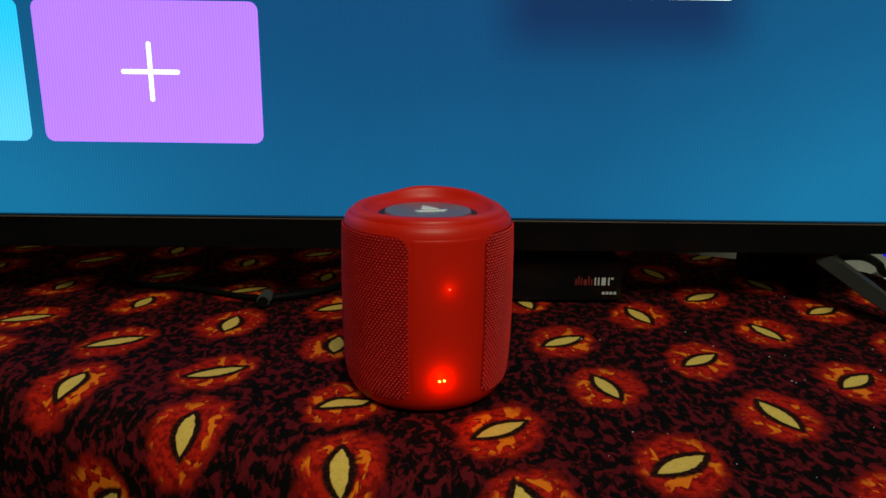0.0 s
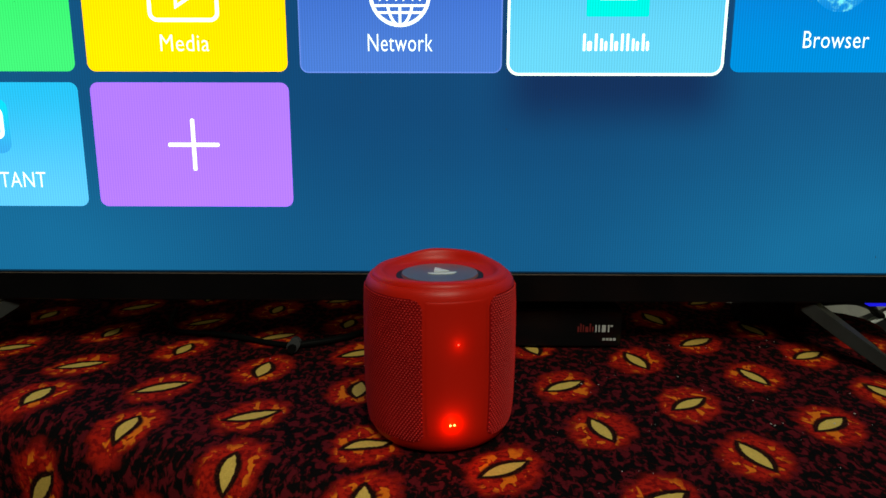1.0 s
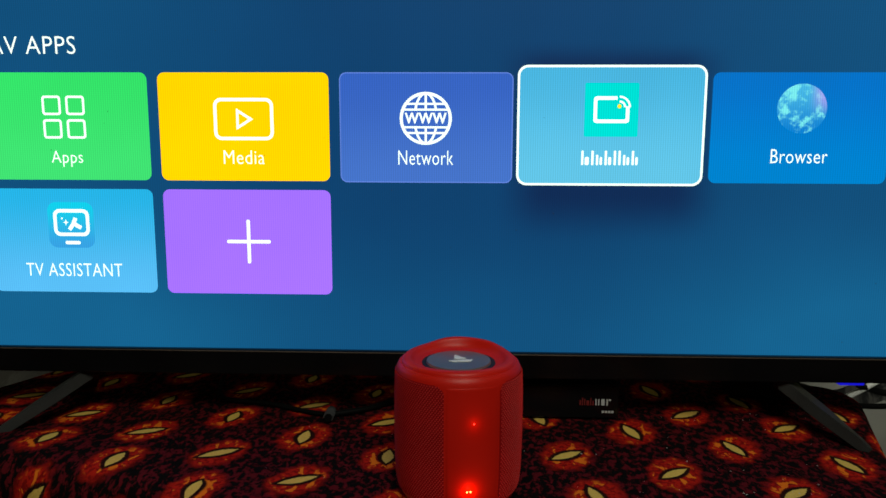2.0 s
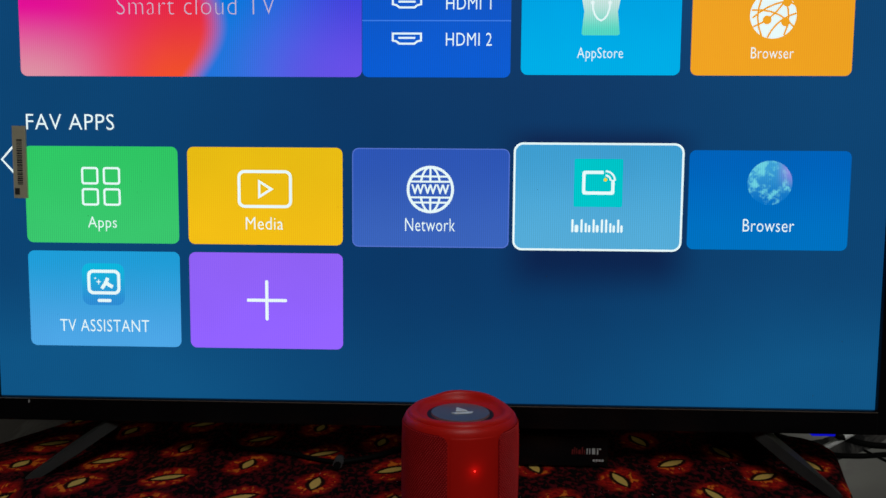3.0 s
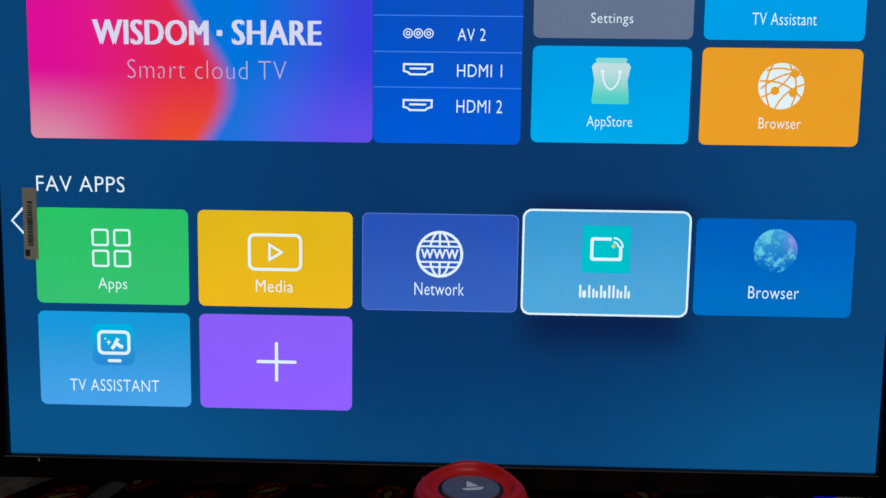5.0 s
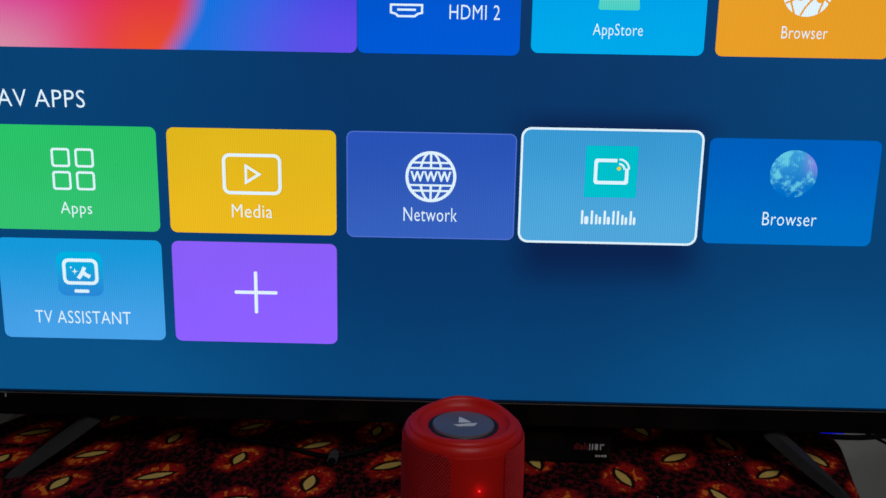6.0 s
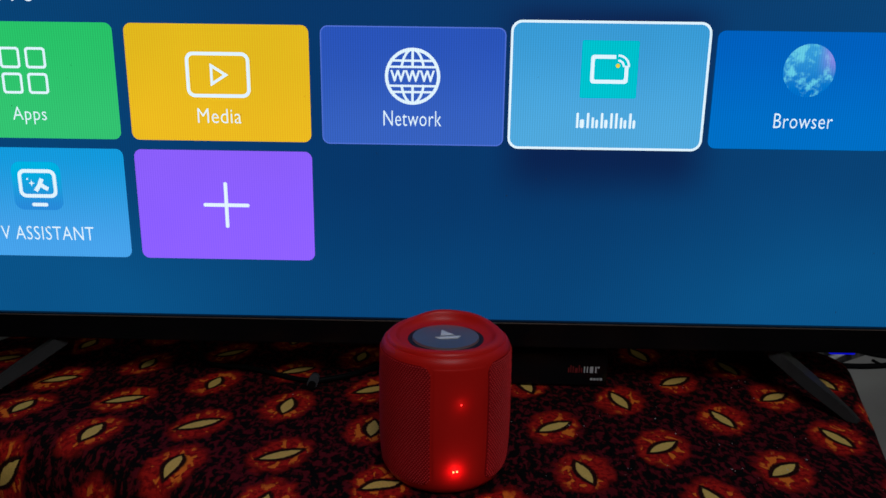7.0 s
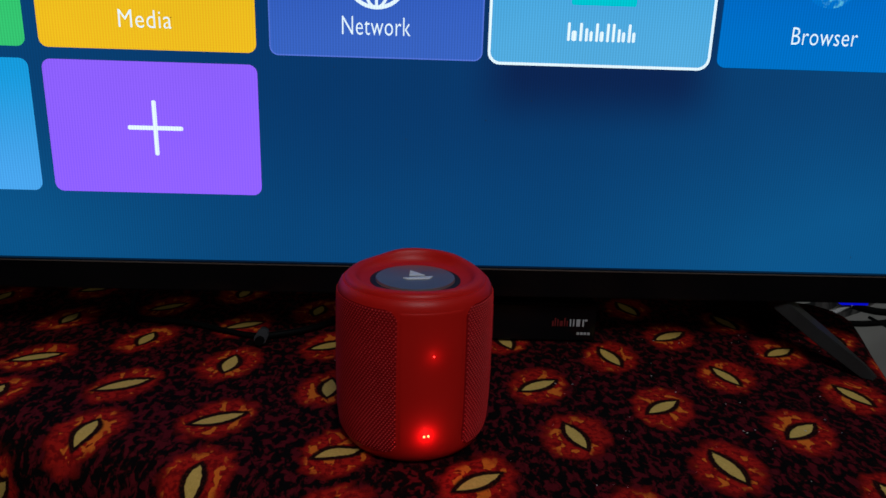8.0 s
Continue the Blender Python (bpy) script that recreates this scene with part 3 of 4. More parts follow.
def home_screen():
    col = lambda c: (71 + 360 * c, 71 + 360 * c + 339)
    lo, hi = (115, 327), (345, 556)
    for c, row, colour, label in ((0, hi, "green", "green app tile"), (1, hi, "yellow", "yellow app tile"), (4, hi, "royal", "royal blue app tile"),
                                  (0, lo, "assistant", "light blue app tile"), (1, lo, "violet", "violet app tile with a plus sign")):
        tile(col(c)[0], row[0], col(c)[1], row[1], colour, label=label)
    bm = bmesh.new()
    u0, u1 = col(2)
    ring(bm, rr(u0, 343, u1, 556, 14), rr(u0 + 2, 345, u1 - 2, 554, 12), Y2)
    shown("tile_edge", bm, "indigo_edge")
    tile(u0, 343, u1, 556, "indigo", label="indigo app tile")
    tile(1141, 342, 1497, 567, "sky", 16, "selected light blue app tile")
    bm = bmesh.new()
    ring(bm, rr(1138, 339, 1500, 570, 20), rr(1142.5, 343.5, 1495.5, 565.5, 16), Y2)
    shown("tile_frame", bm, "white", "white frame round the selected tile")
    # upper rows
    tile(71, 706, 812, 1076, "banner", label="pink red and blue banner tile")
    tile(813, 706, 1128, 1076, "inputs", label="blue list of inputs")
    for v in (824, 898, 973):
        bm = bmesh.new()
        stroke(bm, [(813, v), (1128, v)], 2.2, Y2)
        shown("divider", bm, "line")
    tile(1150, 712, 1484, 914, "cyan", label="cyan app tile with a bag")
    tile(1506, 712, 1840, 914, "orange", label="orange app tile with a globe")
    tile(1150, 930, 1484, 1076, "grey", label="grey app tile")
    tile(1506, 930, 1840, 1076, "cyan", label="cyan app tile")
    # lettering
    words("WISDOM", 212, 906, 462, 958, "soft_white", bold=5)
    words("SHARE", 511, 908, 703, 960, "soft_white", bold=5)
    bm = bmesh.new()
    flat(bm, rr(479, 926, 491, 938, 2), Y3)
    shown("caption", bm, "soft_white")
    words("Smart cloud TV", 286, 836, 627, 875, "faint", thin=0.022)
    for text, b in (("AV 2", (991, 922, 1050, 947)), ("HDMI 1", (991, 847, 1086, 873)), ("HDMI 2", (991, 772, 1088, 799)), ("Settings", (1270, 955, 1358, 982)),
                    ("TV Assistant", (1605, 961, 1738, 986)), ("AppStore", (1268, 740, 1364, 769)), ("Browser", (1630, 747, 1718, 770)), ("FAV APPS", (79, 591, 273, 625)),
                    ("Apps", (209, 371, 273, 403)), ("Media", (558, 378, 640, 405)), ("Network", (906, 378, 1014, 406)), ("Browser", (1628, 384, 1736, 411)),
                    ("TV ASSISTANT", (139, 148, 339, 175))):
        words(text, *b, thin=0.006)
    # the selected app's name, as plain bars
    u = 1264
    for w, tall in ((15, 1), (0, 1), (12, 0), (13, 1), (0, 1), (0, 1), (12, 0), (12, 1)):
        bm = bmesh.new()
        flat(bm, rr(u, 379, u + 4.5, 379 + (28 if tall else 20), 1.5), Y3)
        if w:
            flat(bm, rr(u + 7, 379, u + w, 395, 3), Y3)
        shown("caption_bar", bm, "white")
        u += max(w, 4.5) + 4.6
    # icons
    bm, done = icon()
    for cu in (216, 264):
        for cv in (446, 492):
            ring(bm, rr(cu - 19, cv - 19, cu + 19, cv + 19, 6), rr(cu - 14.4, cv - 14.4, cu + 14.4, cv + 14.4, 2.5), Y3)
    done("four outlined squares")
    bm, done = icon()
    ring(bm, rr(541, 425, 660, 507, 15), rr(547.5, 431.5, 653.5, 500.5, 9), Y3)
    ring(bm, [(586, 445), (586, 487), (620, 466)], [(591, 454), (591, 478), (610, 466)], Y3)
    done("outlined player frame")
    bm, done = icon()
    cu, cv = 960, 468
    ring(bm, disc(cu, cv, 51), disc(cu, cv, 45), Y3)
    for a0, a1 in ((18, 162), (198, 342)):
        for sq in (0.45, 0.0):
            pts = [(cu + 0.45 * 48 * math.cos(radians(a)) if sq else cu, cv + 48 * math.sin(radians(a))) for a in np.linspace(a0, a1, 25)] if sq else [(cu, cv + 17 * (1 if a0 < 90 else -1)), (cu, cv + 48 * (1 if a0 < 90 else -1))]
            stroke(bm, pts, 4.5, Y3)
    for dv in (28, -28, 17, -17):
        half = math.sqrt(48 ** 2 - dv ** 2)
        stroke(bm, [(cu - half, cv + dv), (cu + half, cv + dv)], 4, Y3)
    done("outlined globe")
    words("WWW", cu - 41, cv - 10, cu + 41, cv + 11, bold=1.5)
    bm, done = icon("teal")
    flat(bm, rr(1268, 434, 1371, 536, 3), Y2)
    done("teal square")
    bm, done = icon()
    ring(bm, rr(1285, 460, 1354, 511, 6), rr(1292, 467, 1347, 504, 3), Y3)
    done("outlined display")
    bm, done = icon("teal")
    flat(bm, rr(1330, 492, 1358, 516, 2), Y4)
    done()
    bm, done = icon()
    for r in (11, 20):
        stroke(bm, arc(1334, 490, r, 0, 90), 4, Y4 - 0.0004)
    done("two signal arcs")
    bm, done = icon("sun")
    flat(bm, disc(1334, 492, 4, 12), Y4 - 0.0004)
    done("yellow dot")
    bm, done = icon("globe")
    flat(bm, disc(1681, 488, 47), Y3)
    done("small picture of the earth")
    bm, done = icon("icon_blue")
    flat(bm, rr(191, 207, 286, 300, 18), Y2)
    done("rounded blue square")
    bm, done = icon()
    ring(bm, rr(203, 231, 277, 286, 13), rr(210, 238, 270, 279, 7), Y3)
    flat(bm, rr(225, 214, 256, 221, 3), Y3)
    stroke(bm, [(235, 244), (243, 255), (249, 268)], 8, Y3)
    stroke(bm, [(246, 257), (252, 252), (260, 248)], 8, Y3 - 0.0002)
    flat(bm, [(222, 259), (227, 260.5), (228.5, 266), (230, 260.5), (235, 259), (230, 257.5), (228.5, 252), (227, 257.5)], Y3)
    flat(bm, disc(221, 267, 2, 10), Y3)
    done("outlined television")
    bm, done = icon()
    flat(bm, rr(558, 219, 647, 226, 3), Y3)
    flat(bm, rr(599, 178, 606, 267, 3), Y3 - 0.0002)
    done("white plus sign")
    bm, done = icon("mint")
    flat(bm, [(1285, 874), (1347, 874), (1349, 888), (1346, 890), (1286, 890), (1283, 888)], Y2)
    done("pale green fold of a shopping bag")
    bm, done = icon("bag_front")
    flat(bm, [(1276, 797), (1280, 794), (1352, 794), (1356, 797), (1351, 843), (1357, 872), (1352, 879), (1280, 879), (1275, 872), (1281, 843)], Y3)
    done("shopping bag fading from white to mint")
    bm, done = icon()
    stroke(bm, [(1298, 862), (1299, 848), (1303, 836), (1309, 828), (1316, 824), (1323, 828), (1329, 836), (1333, 848), (1334, 862)], 3.6, Y4)
    for u in (1298, 1334):
        flat(bm, disc(u, 861, 4, 14), Y4)
    done("bag handle")
    bm, done = icon()
    flat(bm, disc(1673, 836, 48), Y2)
    done("white ball")
    bm, done = icon("orange")
    for a, b, sag in (((1628, 846), (1716, 812), 12), ((1632, 812), (1700, 874), -9), ((1655, 884), (1650, 793), -12), ((1640, 868), (1718, 856), 10), ((1688, 880), (1696, 795), 12), ((1630, 830), (1712, 866), 8), ((1662, 790), (1720, 840), 9)):
        n = Vector((-(b[1] - a[1]), b[0] - a[0])).normalized()
        stroke(bm, [(a[0] + (b[0] - a[0]) * f + n.x * sag * 4 * f * (1 - f), a[1] + (b[1] - a[1]) * f + n.y * sag * 4 * f * (1 - f)) for f in (0, 0.2, 0.4, 0.6, 0.8, 1)], 3.6, Y3)
    for u, v in ((1700, 862), (1660, 826), (1698, 822)):
        flat(bm, disc(u, v, 9, 16), Y3 - 0.0002)
    done("orange web of lines")
    for v in (862, 787):
        bm, done = icon()
        out = [(876, v + 12), (940, v + 12), (940, v - 6), (931, v - 8), (925, v - 13), (891, v - 13), (885, v - 8), (876, v - 6)]
        inn = [(880, v + 8), (936, v + 8), (936, v - 3), (929, v - 4.5), (923, v - 9), (893, v - 9), (887, v - 4.5), (880, v - 3)]
        ring(bm, out, inn, Y3)
        stroke(bm, [(890, v + 1), (926, v + 1)], 4, Y3)
        done("outlined socket")
    bm, done = icon()
    for u in (886, 908, 930):
        ring(bm, disc(u, 936, 10.2, 24), disc(u, 936, 8, 24), Y3)
        ring(bm, disc(u, 936, 4.8, 24), disc(u, 936, 2.6, 24), Y3)
    done("three ring sockets")
    bm, done = icon()
    stroke(bm, [(54, 561), (22, 526), (54, 491)], 5, Y3)
    done("white arrow to the next page")


home_screen()


def label_sticker():
    s = thing("sticker", (ux(68), TV_Y - 0.0068, vz(520)), "yellowed barcode sticker stuck on the screen edge", "sticker")
    w, h = 14.5 * K, 78 * K
    part("paper", box(-w, w, 0.0, 0.0022, -h, h), M["sticker"], s)
    rng = random.Random(3)
    z = -h * 0.62
    while z < h * 0.62:
        t = rng.choice((0.0006, 0.0010, 0.0016))
        part("bar", box(-w * 0.35, w * 0.45, -0.0003, 0.0004, z, z + t), M["barcode"], s)
        z += t + rng.choice((0.0007, 0.0011))
    part("bar", box(-w * 0.8, -w * 0.1, -0.0003, 0.0004, -h * 0.9, -h * 0.72), M["barcode"], s)


label_sticker()


def screen_dust():
    rng, bm = random.Random(8), bmesh.new()
    spots = [(1793, 28.5), (1793, 30.5), (1213, 283), (1328, 260), (1140, 250), (1190, 470), (1010, 215), (640, 395), (330, 480)] + [(rng.uniform(100, 1850), rng.uniform(20, 640)) for _ in range(14)]
    for u, v in spots:
        r = rng.uniform(0.0002, 0.0005)
        bmesh.ops.create_icosphere(bm, subdivisions=1, radius=r, matrix=Matrix.Translation((ux(u), -0.0022, vz(v))) @ Matrix.Diagonal((1, 0.25, rng.uniform(0.8, 1.8), 1)))
    tagged(part("dust_speck", bm, M["barcode"], screen, "dark specks of dust on the display"), kind="stuff")


screen_dust()


# ---- set-top box under the television ----
def set_top_box():
    x0, x1, y0, y1, h = 0.004, 0.198, 0.0, 0.125, 0.037
    s = thing("set_top_box", (0, 0.578, 0.0008), "flat black set-top box standing under the television", "set-top box")
    part("body", box(x0, x1, 0.004, y1, 0.002, h, 0.003), M["case"], s)
    part("front_panel", box(x0 + 0.0005, x1 - 0.0005, 0.0, 0.0045, 0.0018, h - 0.0012, 0.001), M["bezel"], s, "glossy black front")
    # paler strip: the reflection along the top edge, put into the colour
    part("top_glint", box(x0 + 0.001, x1 - 0.001, 0.0008, 0.004, h - 0.0016, h - 0.0004, 0.0004), M["foot"], s, "grey strip painted as the glint along the top edge")
    x = 0.1575
    for w, hh, m, gap in ((0.0016, 0.0052, "red_print", 0.0008), (0.0012, 0.0078, "red_print", 0.0011), (0.0012, 0.0066, "red_print", 0.0011), (0.0028, 0.0050, "red_print", 0.0011),
                          (0.0012, 0.0078, "red_print", 0.0012), (0.0012, 0.0050, "red_print", 0.0016), (0.0013, 0.0066, "white_print", 0.0016), (0.0013, 0.0066, "white_print", 0.0018),
                          (0.0034, 0.0066, "white_print", 0.0020), (0.0014, 0.0066, "white_print", 0.0008), (0.0022, 0.0016, "white_print", 0.0)):
        part("badge_bar", box(x, x + w, -0.0004, 0.001, 0.0155 if hh > 0.002 else 0.0205, 0.0155 + hh if hh > 0.002 else 0.0221), M[m], s)
        x += w + gap
    for i in range(4):
        part("mark_bar", box(0.1805 + i * 0.0032, 0.1829 + i * 0.0032, -0.0004, 0.001, 0.0075, 0.0098), M["white_print"], s)
    for x in (x0 + 0.015, x1 - 0.015):
        for y in (0.018, y1 - 0.018):
            bm = bmesh.new()
            bmesh.ops.create_cone(bm, cap_ends=True, segments=16, radius1=0.006, radius2=0.006, depth=0.003, matrix=Matrix.Translation((x, y, 0.001)))
            part("rubber_foot", bm, M["cord"], s)


set_top_box()


def dark_block():
    """An added dark block behind the television that hides the lit wall, shaped like a mains adapter, its cord running
    back.
    """
    a = thing("dark_block", (0.372, 0.668, 0.0008), "dark brown block added behind the television to hide the lit wall", "adapter", rz=-8)
    part("case", box(-0.034, 0.034, -0.022, 0.022, 0.0, 0.066, 0.004), M["adapter"], a)
    part("seam", box(-0.0345, 0.0345, -0.0225, 0.0225, 0.0335, 0.0345), M["case"], a)
    part("cord", tube([(0.0, 0.020, 0.02), (0.0, 0.045, 0.012), (0.03, 0.09, 0.004), (0.06, 0.11, 0.003)], 0.0022), M["cord"], a, smooth=True)


dark_block()


# ---- red loudspeaker ----
SPK = Vector((0.0346, 0.4285, -0.0024))
PROFILE = ((0.0, 0.0405), (0.001, 0.0430), (0.0035, 0.0460), (0.0075, 0.0481), (0.013, 0.0495), (0.020, 0.0503), (0.030, 0.0508), (0.047, 0.0512), (0.072, 0.0512), (0.090, 0.0510), (0.1035, 0.0505), (0.1075, 0.0498), (0.1098, 0.0487), (0.1112, 0.0473))


def body_radius(z):
    return float(np.interp(z, [p[0] for p in PROFILE], [p[1] for p in PROFILE]))


def rim_height(a):
    """Height of the rolled rim round the top; a is measured from the front, towards the right."""
    return 0.1144 + 0.0008 * max(0.0, math.cos(a)) ** 2 + 0.0012 * max(0.0, -math.cos(a)) + 0.0036 * math.exp(-(((a - math.pi + 0.22) / 0.72) ** 4)) * (1 + 0.25 * (a - math.pi))


def at_angle(r, a, z):
    return Vector((r * math.sin(a), -r * math.cos(a), z))


def loudspeaker():
    s = thing("loudspeaker", SPK, "red round portable loudspeaker with woven grilles and glowing red lights", "loudspeaker")
    bm, n = bmesh.new(), 96
    rings = []
    for z, r in PROFILE:
        rings.append([at_angle(r, 2 * math.pi * i / n, z) for i in range(n)])
    # shoulder step, rolled rim and the well inside it
    for r, f in ((0.0466, 0.02), (0.0461, 0.00), (0.0459, 0.10), (0.0457, 0.34), (0.0451, 0.60), (0.0442, 0.82), (0.0430, 0.95), (0.0415, 1.0), (0.0401, 0.985), (0.0391, 0.92), (0.0384, 0.79), (0.0377, 0.58), (0.0368, 0.37), (0.0356, 0.20), (0.0338, 0.08), (0.0312, 0.02), (0.0298, 0.0), (0.0296, -0.3)):
        row = []
        for i in range(n):
            a = 2 * math.pi * i / n
            floor = 0.1110 if r > 0.0405 else 0.1095
            row.append(at_angle(r, a, floor + f * (rim_height(a) - floor)))
        rings.append(row)
    vr = [[bm.verts.new(p) for p in ring_] for ring_ in rings]
    for r0, r1 in zip(vr, vr[1:]):
        for i in range(n):
            bm.faces.new((r0[i], r0[(i + 1) % n], r1[(i + 1) % n], r1[i]))
    bm.faces.new(vr[0]), bm.faces.new(vr[-1])
    part("body", bm, M["red"], s, "smooth red rubberised shell", smooth=True)
    # well, its black standing for the gap's shade, and the metal disc with its sign
    bm = bmesh.new()
    bmesh.ops.create_cone(bm, cap_ends=True, segments=64, radius1=0.0296, radius2=0.0296, depth=0.0016, matrix=Matrix.Translation((0, 0, 0.1088)))
    part("well", bm, M["gap"], s, "black ring painted for the shaded gap round the disc", smooth=True)
    bm = bmesh.new()
    bmesh.ops.create_cone(bm, cap_ends=True, segments=72, radius1=0.0262, radius2=0.0257, depth=0.0018, matrix=Matrix.Translation((0, 0, 0.1103)))
    d = part("disc", bm, M["disc"], s, "brushed grey metal disc", smooth=True)
    for name, pts in (("sail", ((-0.0040, 0.0015), (0.0062, 0.0028), (-0.0035, 0.0125))), ("hull", ((-0.0080, -0.0035), (-0.0050, -0.0060), (0.0095, -0.0040), (0.0115, 0.0006), (-0.0030, -0.0030)))):
        bm = bmesh.new()
        top = [bm.verts.new((x, y, 0.1117)) for x, y in pts]
        low = [bm.verts.new((x, y, 0.1108)) for x, y in pts]
        bm.faces.new(top), bm.faces.new(low[::-1])
        for i in range(len(pts)):
            bm.faces.new((top[i], low[i], low[(i + 1) % len(pts)], top[(i + 1) % len(pts)]))
        part(name, bm, M["logo"], d, "pale printed sign")
    # woven grilles on both sides of the smooth front strip
    for a0, a1 in ((-150, -11.5), (38.5, 172)):
        z0, z1, rc = 0.0095, 0.1055, 0.008
        zs = np.concatenate([np.linspace(z0, z0 + rc, 7), np.linspace(z0 + rc, z1 - rc, 22)[1:-1], np.linspace(z1 - rc, z1, 7)])
        bm, rows = bmesh.new(), []

        def inset(z):
            e = max(z0 + rc - z, z - (z1 - rc), 0)
            return (rc - math.sqrt(max(rc * rc - e * e, 0))) / 0.0516

        for z in zs:
            b0, b1 = radians(a0) + inset(z), radians(a1) - inset(z)
            rows.append([bm.verts.new(at_angle(body_radius(z) + 0.0003, b0 + (b1 - b0) * i / 60, z)) for i in range(61)])
        for r0, r1 in zip(rows, rows[1:]):
            for i in range(60):
                bm.faces.new((r0[i], r0[i + 1], r1[i + 1], r1[i]))
        g = part("grille", bm, M["mesh_gap"], s, "red woven fabric grille")
        # raised stitches, staggered row by row
        bm = bmesh.new()
        pitch, k = 0.00245, 0
        z = z0 + 0.0008
        while z < z1 - 0.0006:
            b0, b1 = radians(a0) + inset(z) + 0.003, radians(a1) - inset(z) - 0.003
            da = pitch / 0.0516
            a = math.ceil(b0 / da) * da + (da / 2 if k % 2 else 0)
            while a < b1:
                r = body_radius(z)
                top = bm.verts.new(at_angle(r + 0.00125, a, z))
                foot_ = [bm.verts.new(at_angle(r + 0.0002, a + x / 0.0516, z + y)) for x, y in ((0.00098, 0.00036), (-0.0002, 0.0008), (-0.00098, -0.00036), (0.0002, -0.0008))]
                for i in range(4):
                    bm.faces.new((foot_[i], foot_[(i + 1) % 4], top))
                a += da
            z += pitch * 0.66
            k += 1
        tagged(part("weave", bm, M["mesh"], g), kind="stuff")
    # the smooth strip between the grilles is a plate with rounded edges
    bm, rows = bmesh.new(), []
    zs = [0.010] + list(np.linspace(0.013, 0.102, 30)) + [0.1032, 0.1042, 0.1048]
    for z in zs:
        lift = 0.0004 * min(1.0, max(0.0, min((z - 0.010) / 0.014, (0.1048 - z) / 0.0014))) ** 0.5 - 0.0002
        row = []
        for i in range(41):
            u = i / 40
            side = min(1.0, min(u, 1 - u) / 0.03) ** 0.5
            row.append(bm.verts.new(at_angle(body_radius(z) + (lift + 0.0002) * side - 0.0002, radians(-10.2 + 47.4 * u), z)))
        rows.append(row)
    for r0, r1 in zip(rows, rows[1:]):
        for i in range(40):
            bm.faces.new((r0[i], r0[i + 1], r1[i + 1], r1[i]))
    part("front_panel", bm, M["red"], s, "smooth red front strip", smooth=True)
    # lights behind small holes in the strip
    for a, z, r, m in ((8.6, 0.0230, 0.0008, "led_red"), (11.6, 0.0232, 0.0008, "led_red"), (14.0, 0.0770, 0.0006, "led_red_small")):
        bm = bmesh.new()
        bmesh.ops.create_icosphere(bm, subdivisions=2, radius=r, matrix=Matrix.Translation(at_angle(body_radius(z) + 0.0004, radians(a), z)))
        part("indicator_light", bm, M[m], s, "tiny glowing red light", smooth=True)
    for a, z, w in ((10.1, 0.0231, 0.0075), (14.0, 0.0770, 0.0010)):
        light = bpy.data.lights.new("indicator_glow", "POINT")
        light.energy, light.color, light.shadow_soft_size = w, (1.0, 0.03, 0.02), 0.001
        new("indicator_glow", light).location = SPK + at_angle(body_radius(z) + 0.0055, radians(a), z)


loudspeaker()


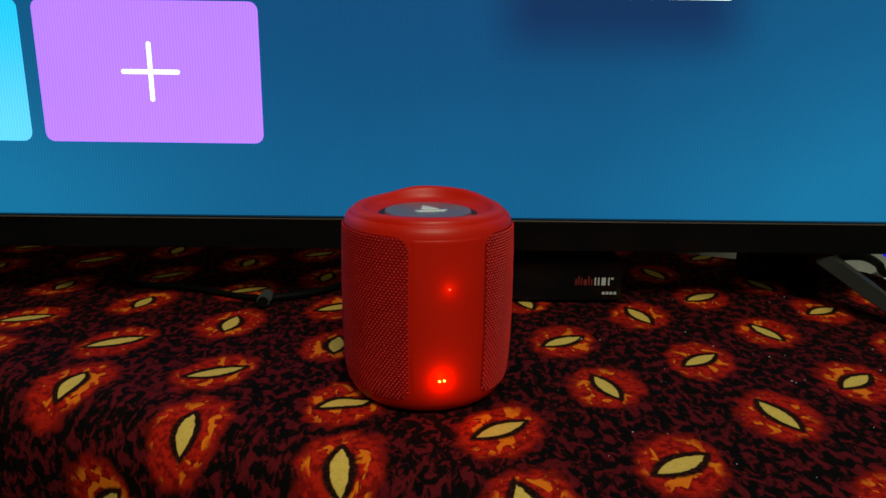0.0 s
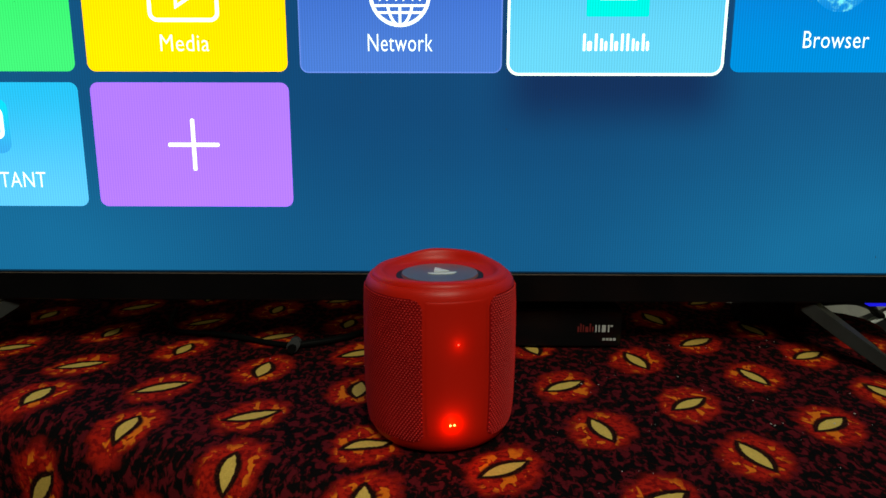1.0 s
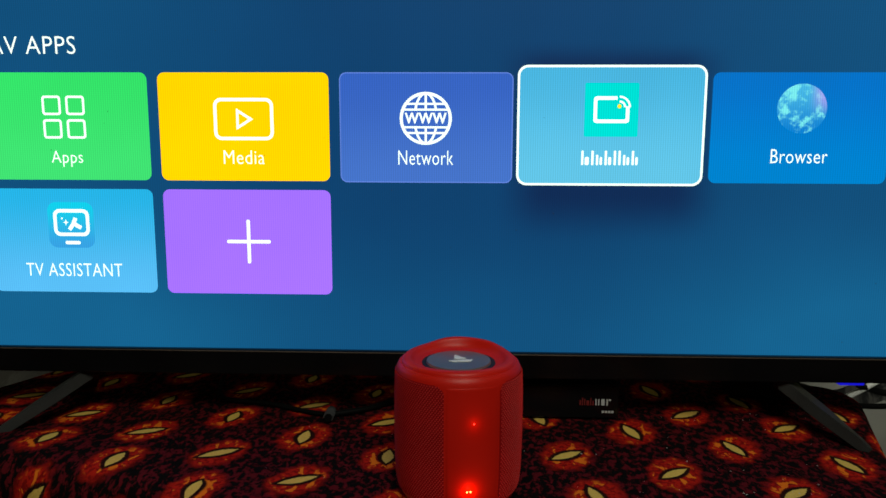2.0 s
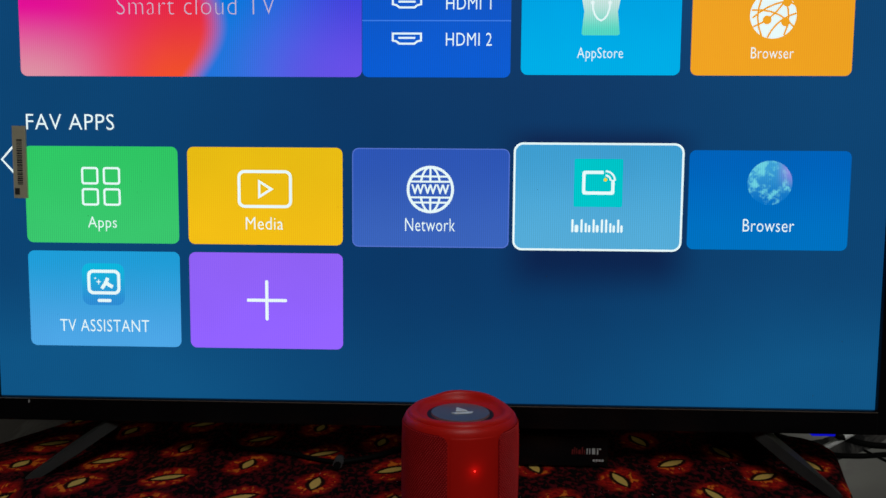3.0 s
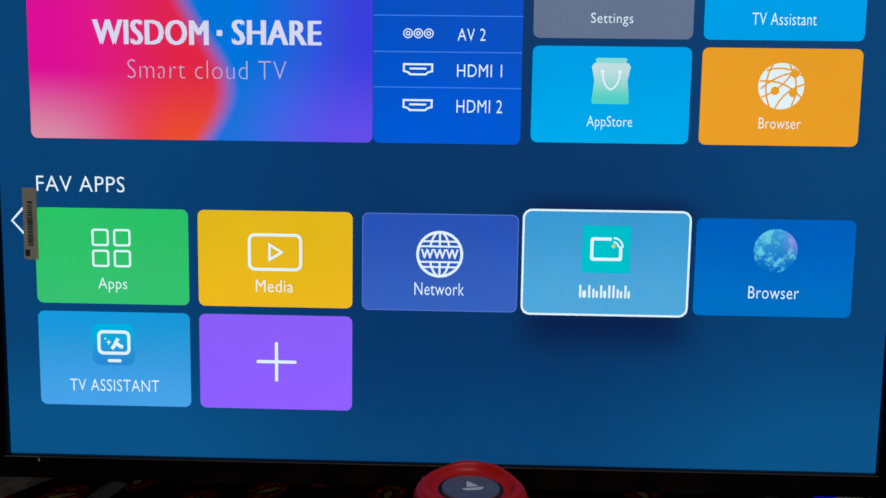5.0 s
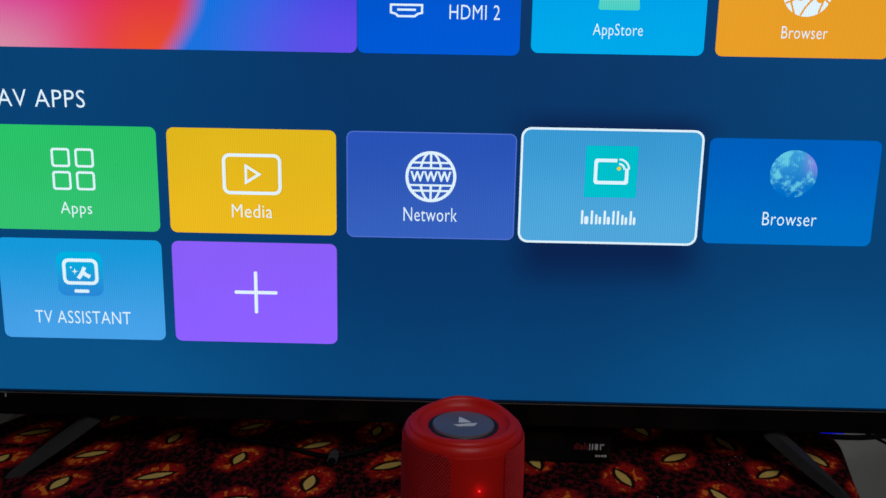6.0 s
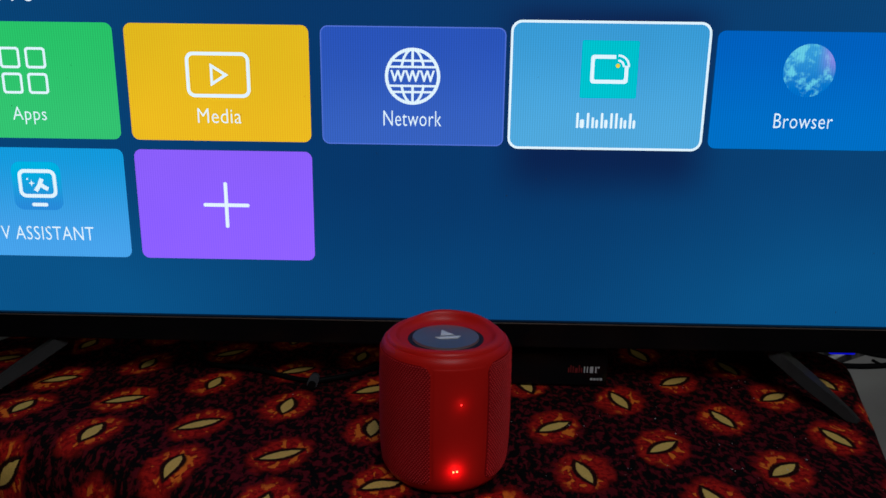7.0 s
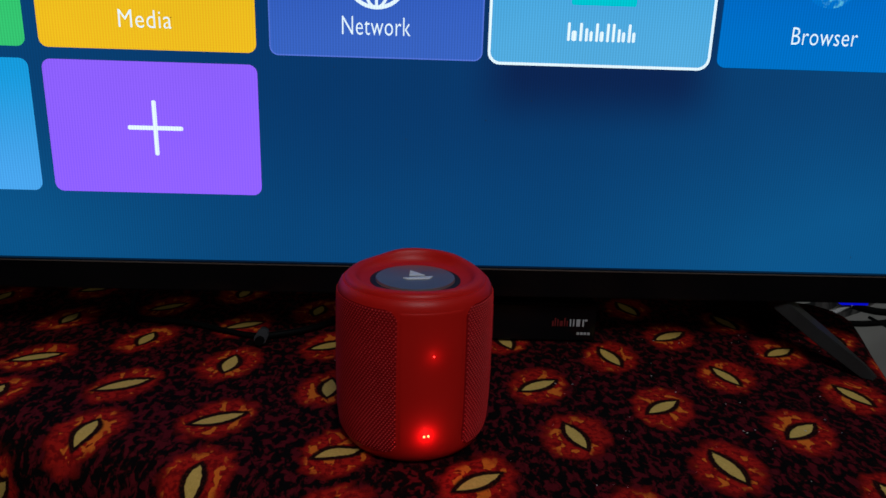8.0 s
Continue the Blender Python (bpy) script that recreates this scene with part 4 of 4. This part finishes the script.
# ---- cords ----
def cords():
    c = thing("power_cord", (-0.1, 0.569, 0.003), "black power cord with a ribbed plug lying on the cloth", "cord")
    o = Vector((-0.1, 0.569, 0.003))
    pts = [Vector(p) - o for p in ((-0.25, 0.68, 0.0032), (-0.228, 0.618, 0.0032), (-0.174, 0.603, 0.0032), (-0.124, 0.580, 0.0034), (-0.100, 0.571, 0.0045))]
    part("cord", tube(pts, 0.0026), M["cord"], c, smooth=True)
    pts = [Vector(p) - o for p in ((-0.100, 0.571, 0.0045), (-0.067, 0.588, 0.004), (-0.042, 0.612, 0.0034), (0.0, 0.66, 0.0034), (0.03, 0.72, 0.0034))]
    part("cord", tube(pts, 0.0030), M["cord"], c, smooth=True)
    part("plug", tube([(0.001, -0.014, 0.0032), (0.001, 0.0, 0.0032), (0.0, 0.012, 0.0032)], 0.0040), M["cord"], c, smooth=True)
    for i in range(5):
        bm = bmesh.new()
        bmesh.ops.create_cone(bm, cap_ends=True, segments=20, radius1=0.0052, radius2=0.0050, depth=0.0006,
                              matrix=pose(0.001, -0.010 + 0.0038 * i, 0.0034, 90, 0, 6))
        part("strain_relief_rib", bm, M["rib"], c, "grey ribbed sleeve", smooth=True)

    for name, pts, r, m, label in (
        ("mains_cord", ((0.40, 0.66, 0.02), (0.47, 0.70, 0.012), (0.53, 0.76, -0.012), (0.57, 0.80, -0.036), (0.63, 0.81, -0.050), (0.72, 0.82, -0.045), (0.95, 0.9, 0.02)), 0.0045, "cord", "thick black mains cord hanging past the table edge"),
        ("aerial_cord", ((0.42, 0.67, 0.01), (0.50, 0.75, -0.03), (0.55, 0.79, -0.057), (0.62, 0.80, -0.060), (0.70, 0.82, -0.052), (0.95, 0.92, 0.0)), 0.0038, "cord", "thin black aerial cord sagging behind the table"),
        ("looped_cord", ((0.60, 0.80, -0.053), (0.64, 0.79, -0.072), (0.654, 0.79, -0.083), (0.661, 0.80, -0.068), (0.655, 0.81, -0.052)), 0.002, "cord", "small loop of thin black cord"),
        ("data_cord", ((0.50, 0.80, -0.078), (0.5475, 0.80, -0.050), (0.583, 0.80, -0.029), (0.605, 0.80, -0.012), (0.60, 0.81, 0.01), (0.57, 0.84, 0.05)), 0.0040, "pale_cord", "pale grey cord bent behind the television")):
        c = tagged(mesh_ob(name, tube(pts, r), M[m], smooth=True), label, "cord", "cords behind the television")


cords()


def lint():
    rng, bm = random.Random(5), bmesh.new()
    for i in range(170):
        x, y = rng.uniform(-0.2, 0.42), rng.uniform(0.28, 0.6)
        if (Vector((x, y)) - SPK.xy).length < 0.056 or x > 0.40 + 0.344 * (y - 0.439) or (Vector((x, y, 0)) - A0).dot(E2) < Q0 + 0.02:
            continue
        if x < 0.1 and rng.random() < 0.6:
            continue
        r = rng.choice((0.0002, 0.00025, 0.0003, 0.0005))
        bmesh.ops.create_icosphere(bm, subdivisions=1, radius=r, matrix=pose(x, y, 0.0012, 0, 0, rng.uniform(0, 180)) @ Matrix.Diagonal((1, rng.uniform(0.5, 2.2), 0.6, 1)))
    for x, y, r in ((0.267, 0.424, 0.0011), (0.2685, 0.4215, 0.0008), (0.276, 0.4255, 0.0008), (0.340, 0.600, 0.0010), (0.3455, 0.597, 0.0012)):
        bmesh.ops.create_icosphere(bm, subdivisions=1, radius=r, matrix=pose(x, y, 0.0014, 0, 25, rng.uniform(0, 180)) @ Matrix.Diagonal((1, 0.45, 0.3, 1)))
    tagged(mesh_ob("lint", bm, M["lint"]), "white specks of lint scattered over the cloth", "lint", kind="stuff")


lint()
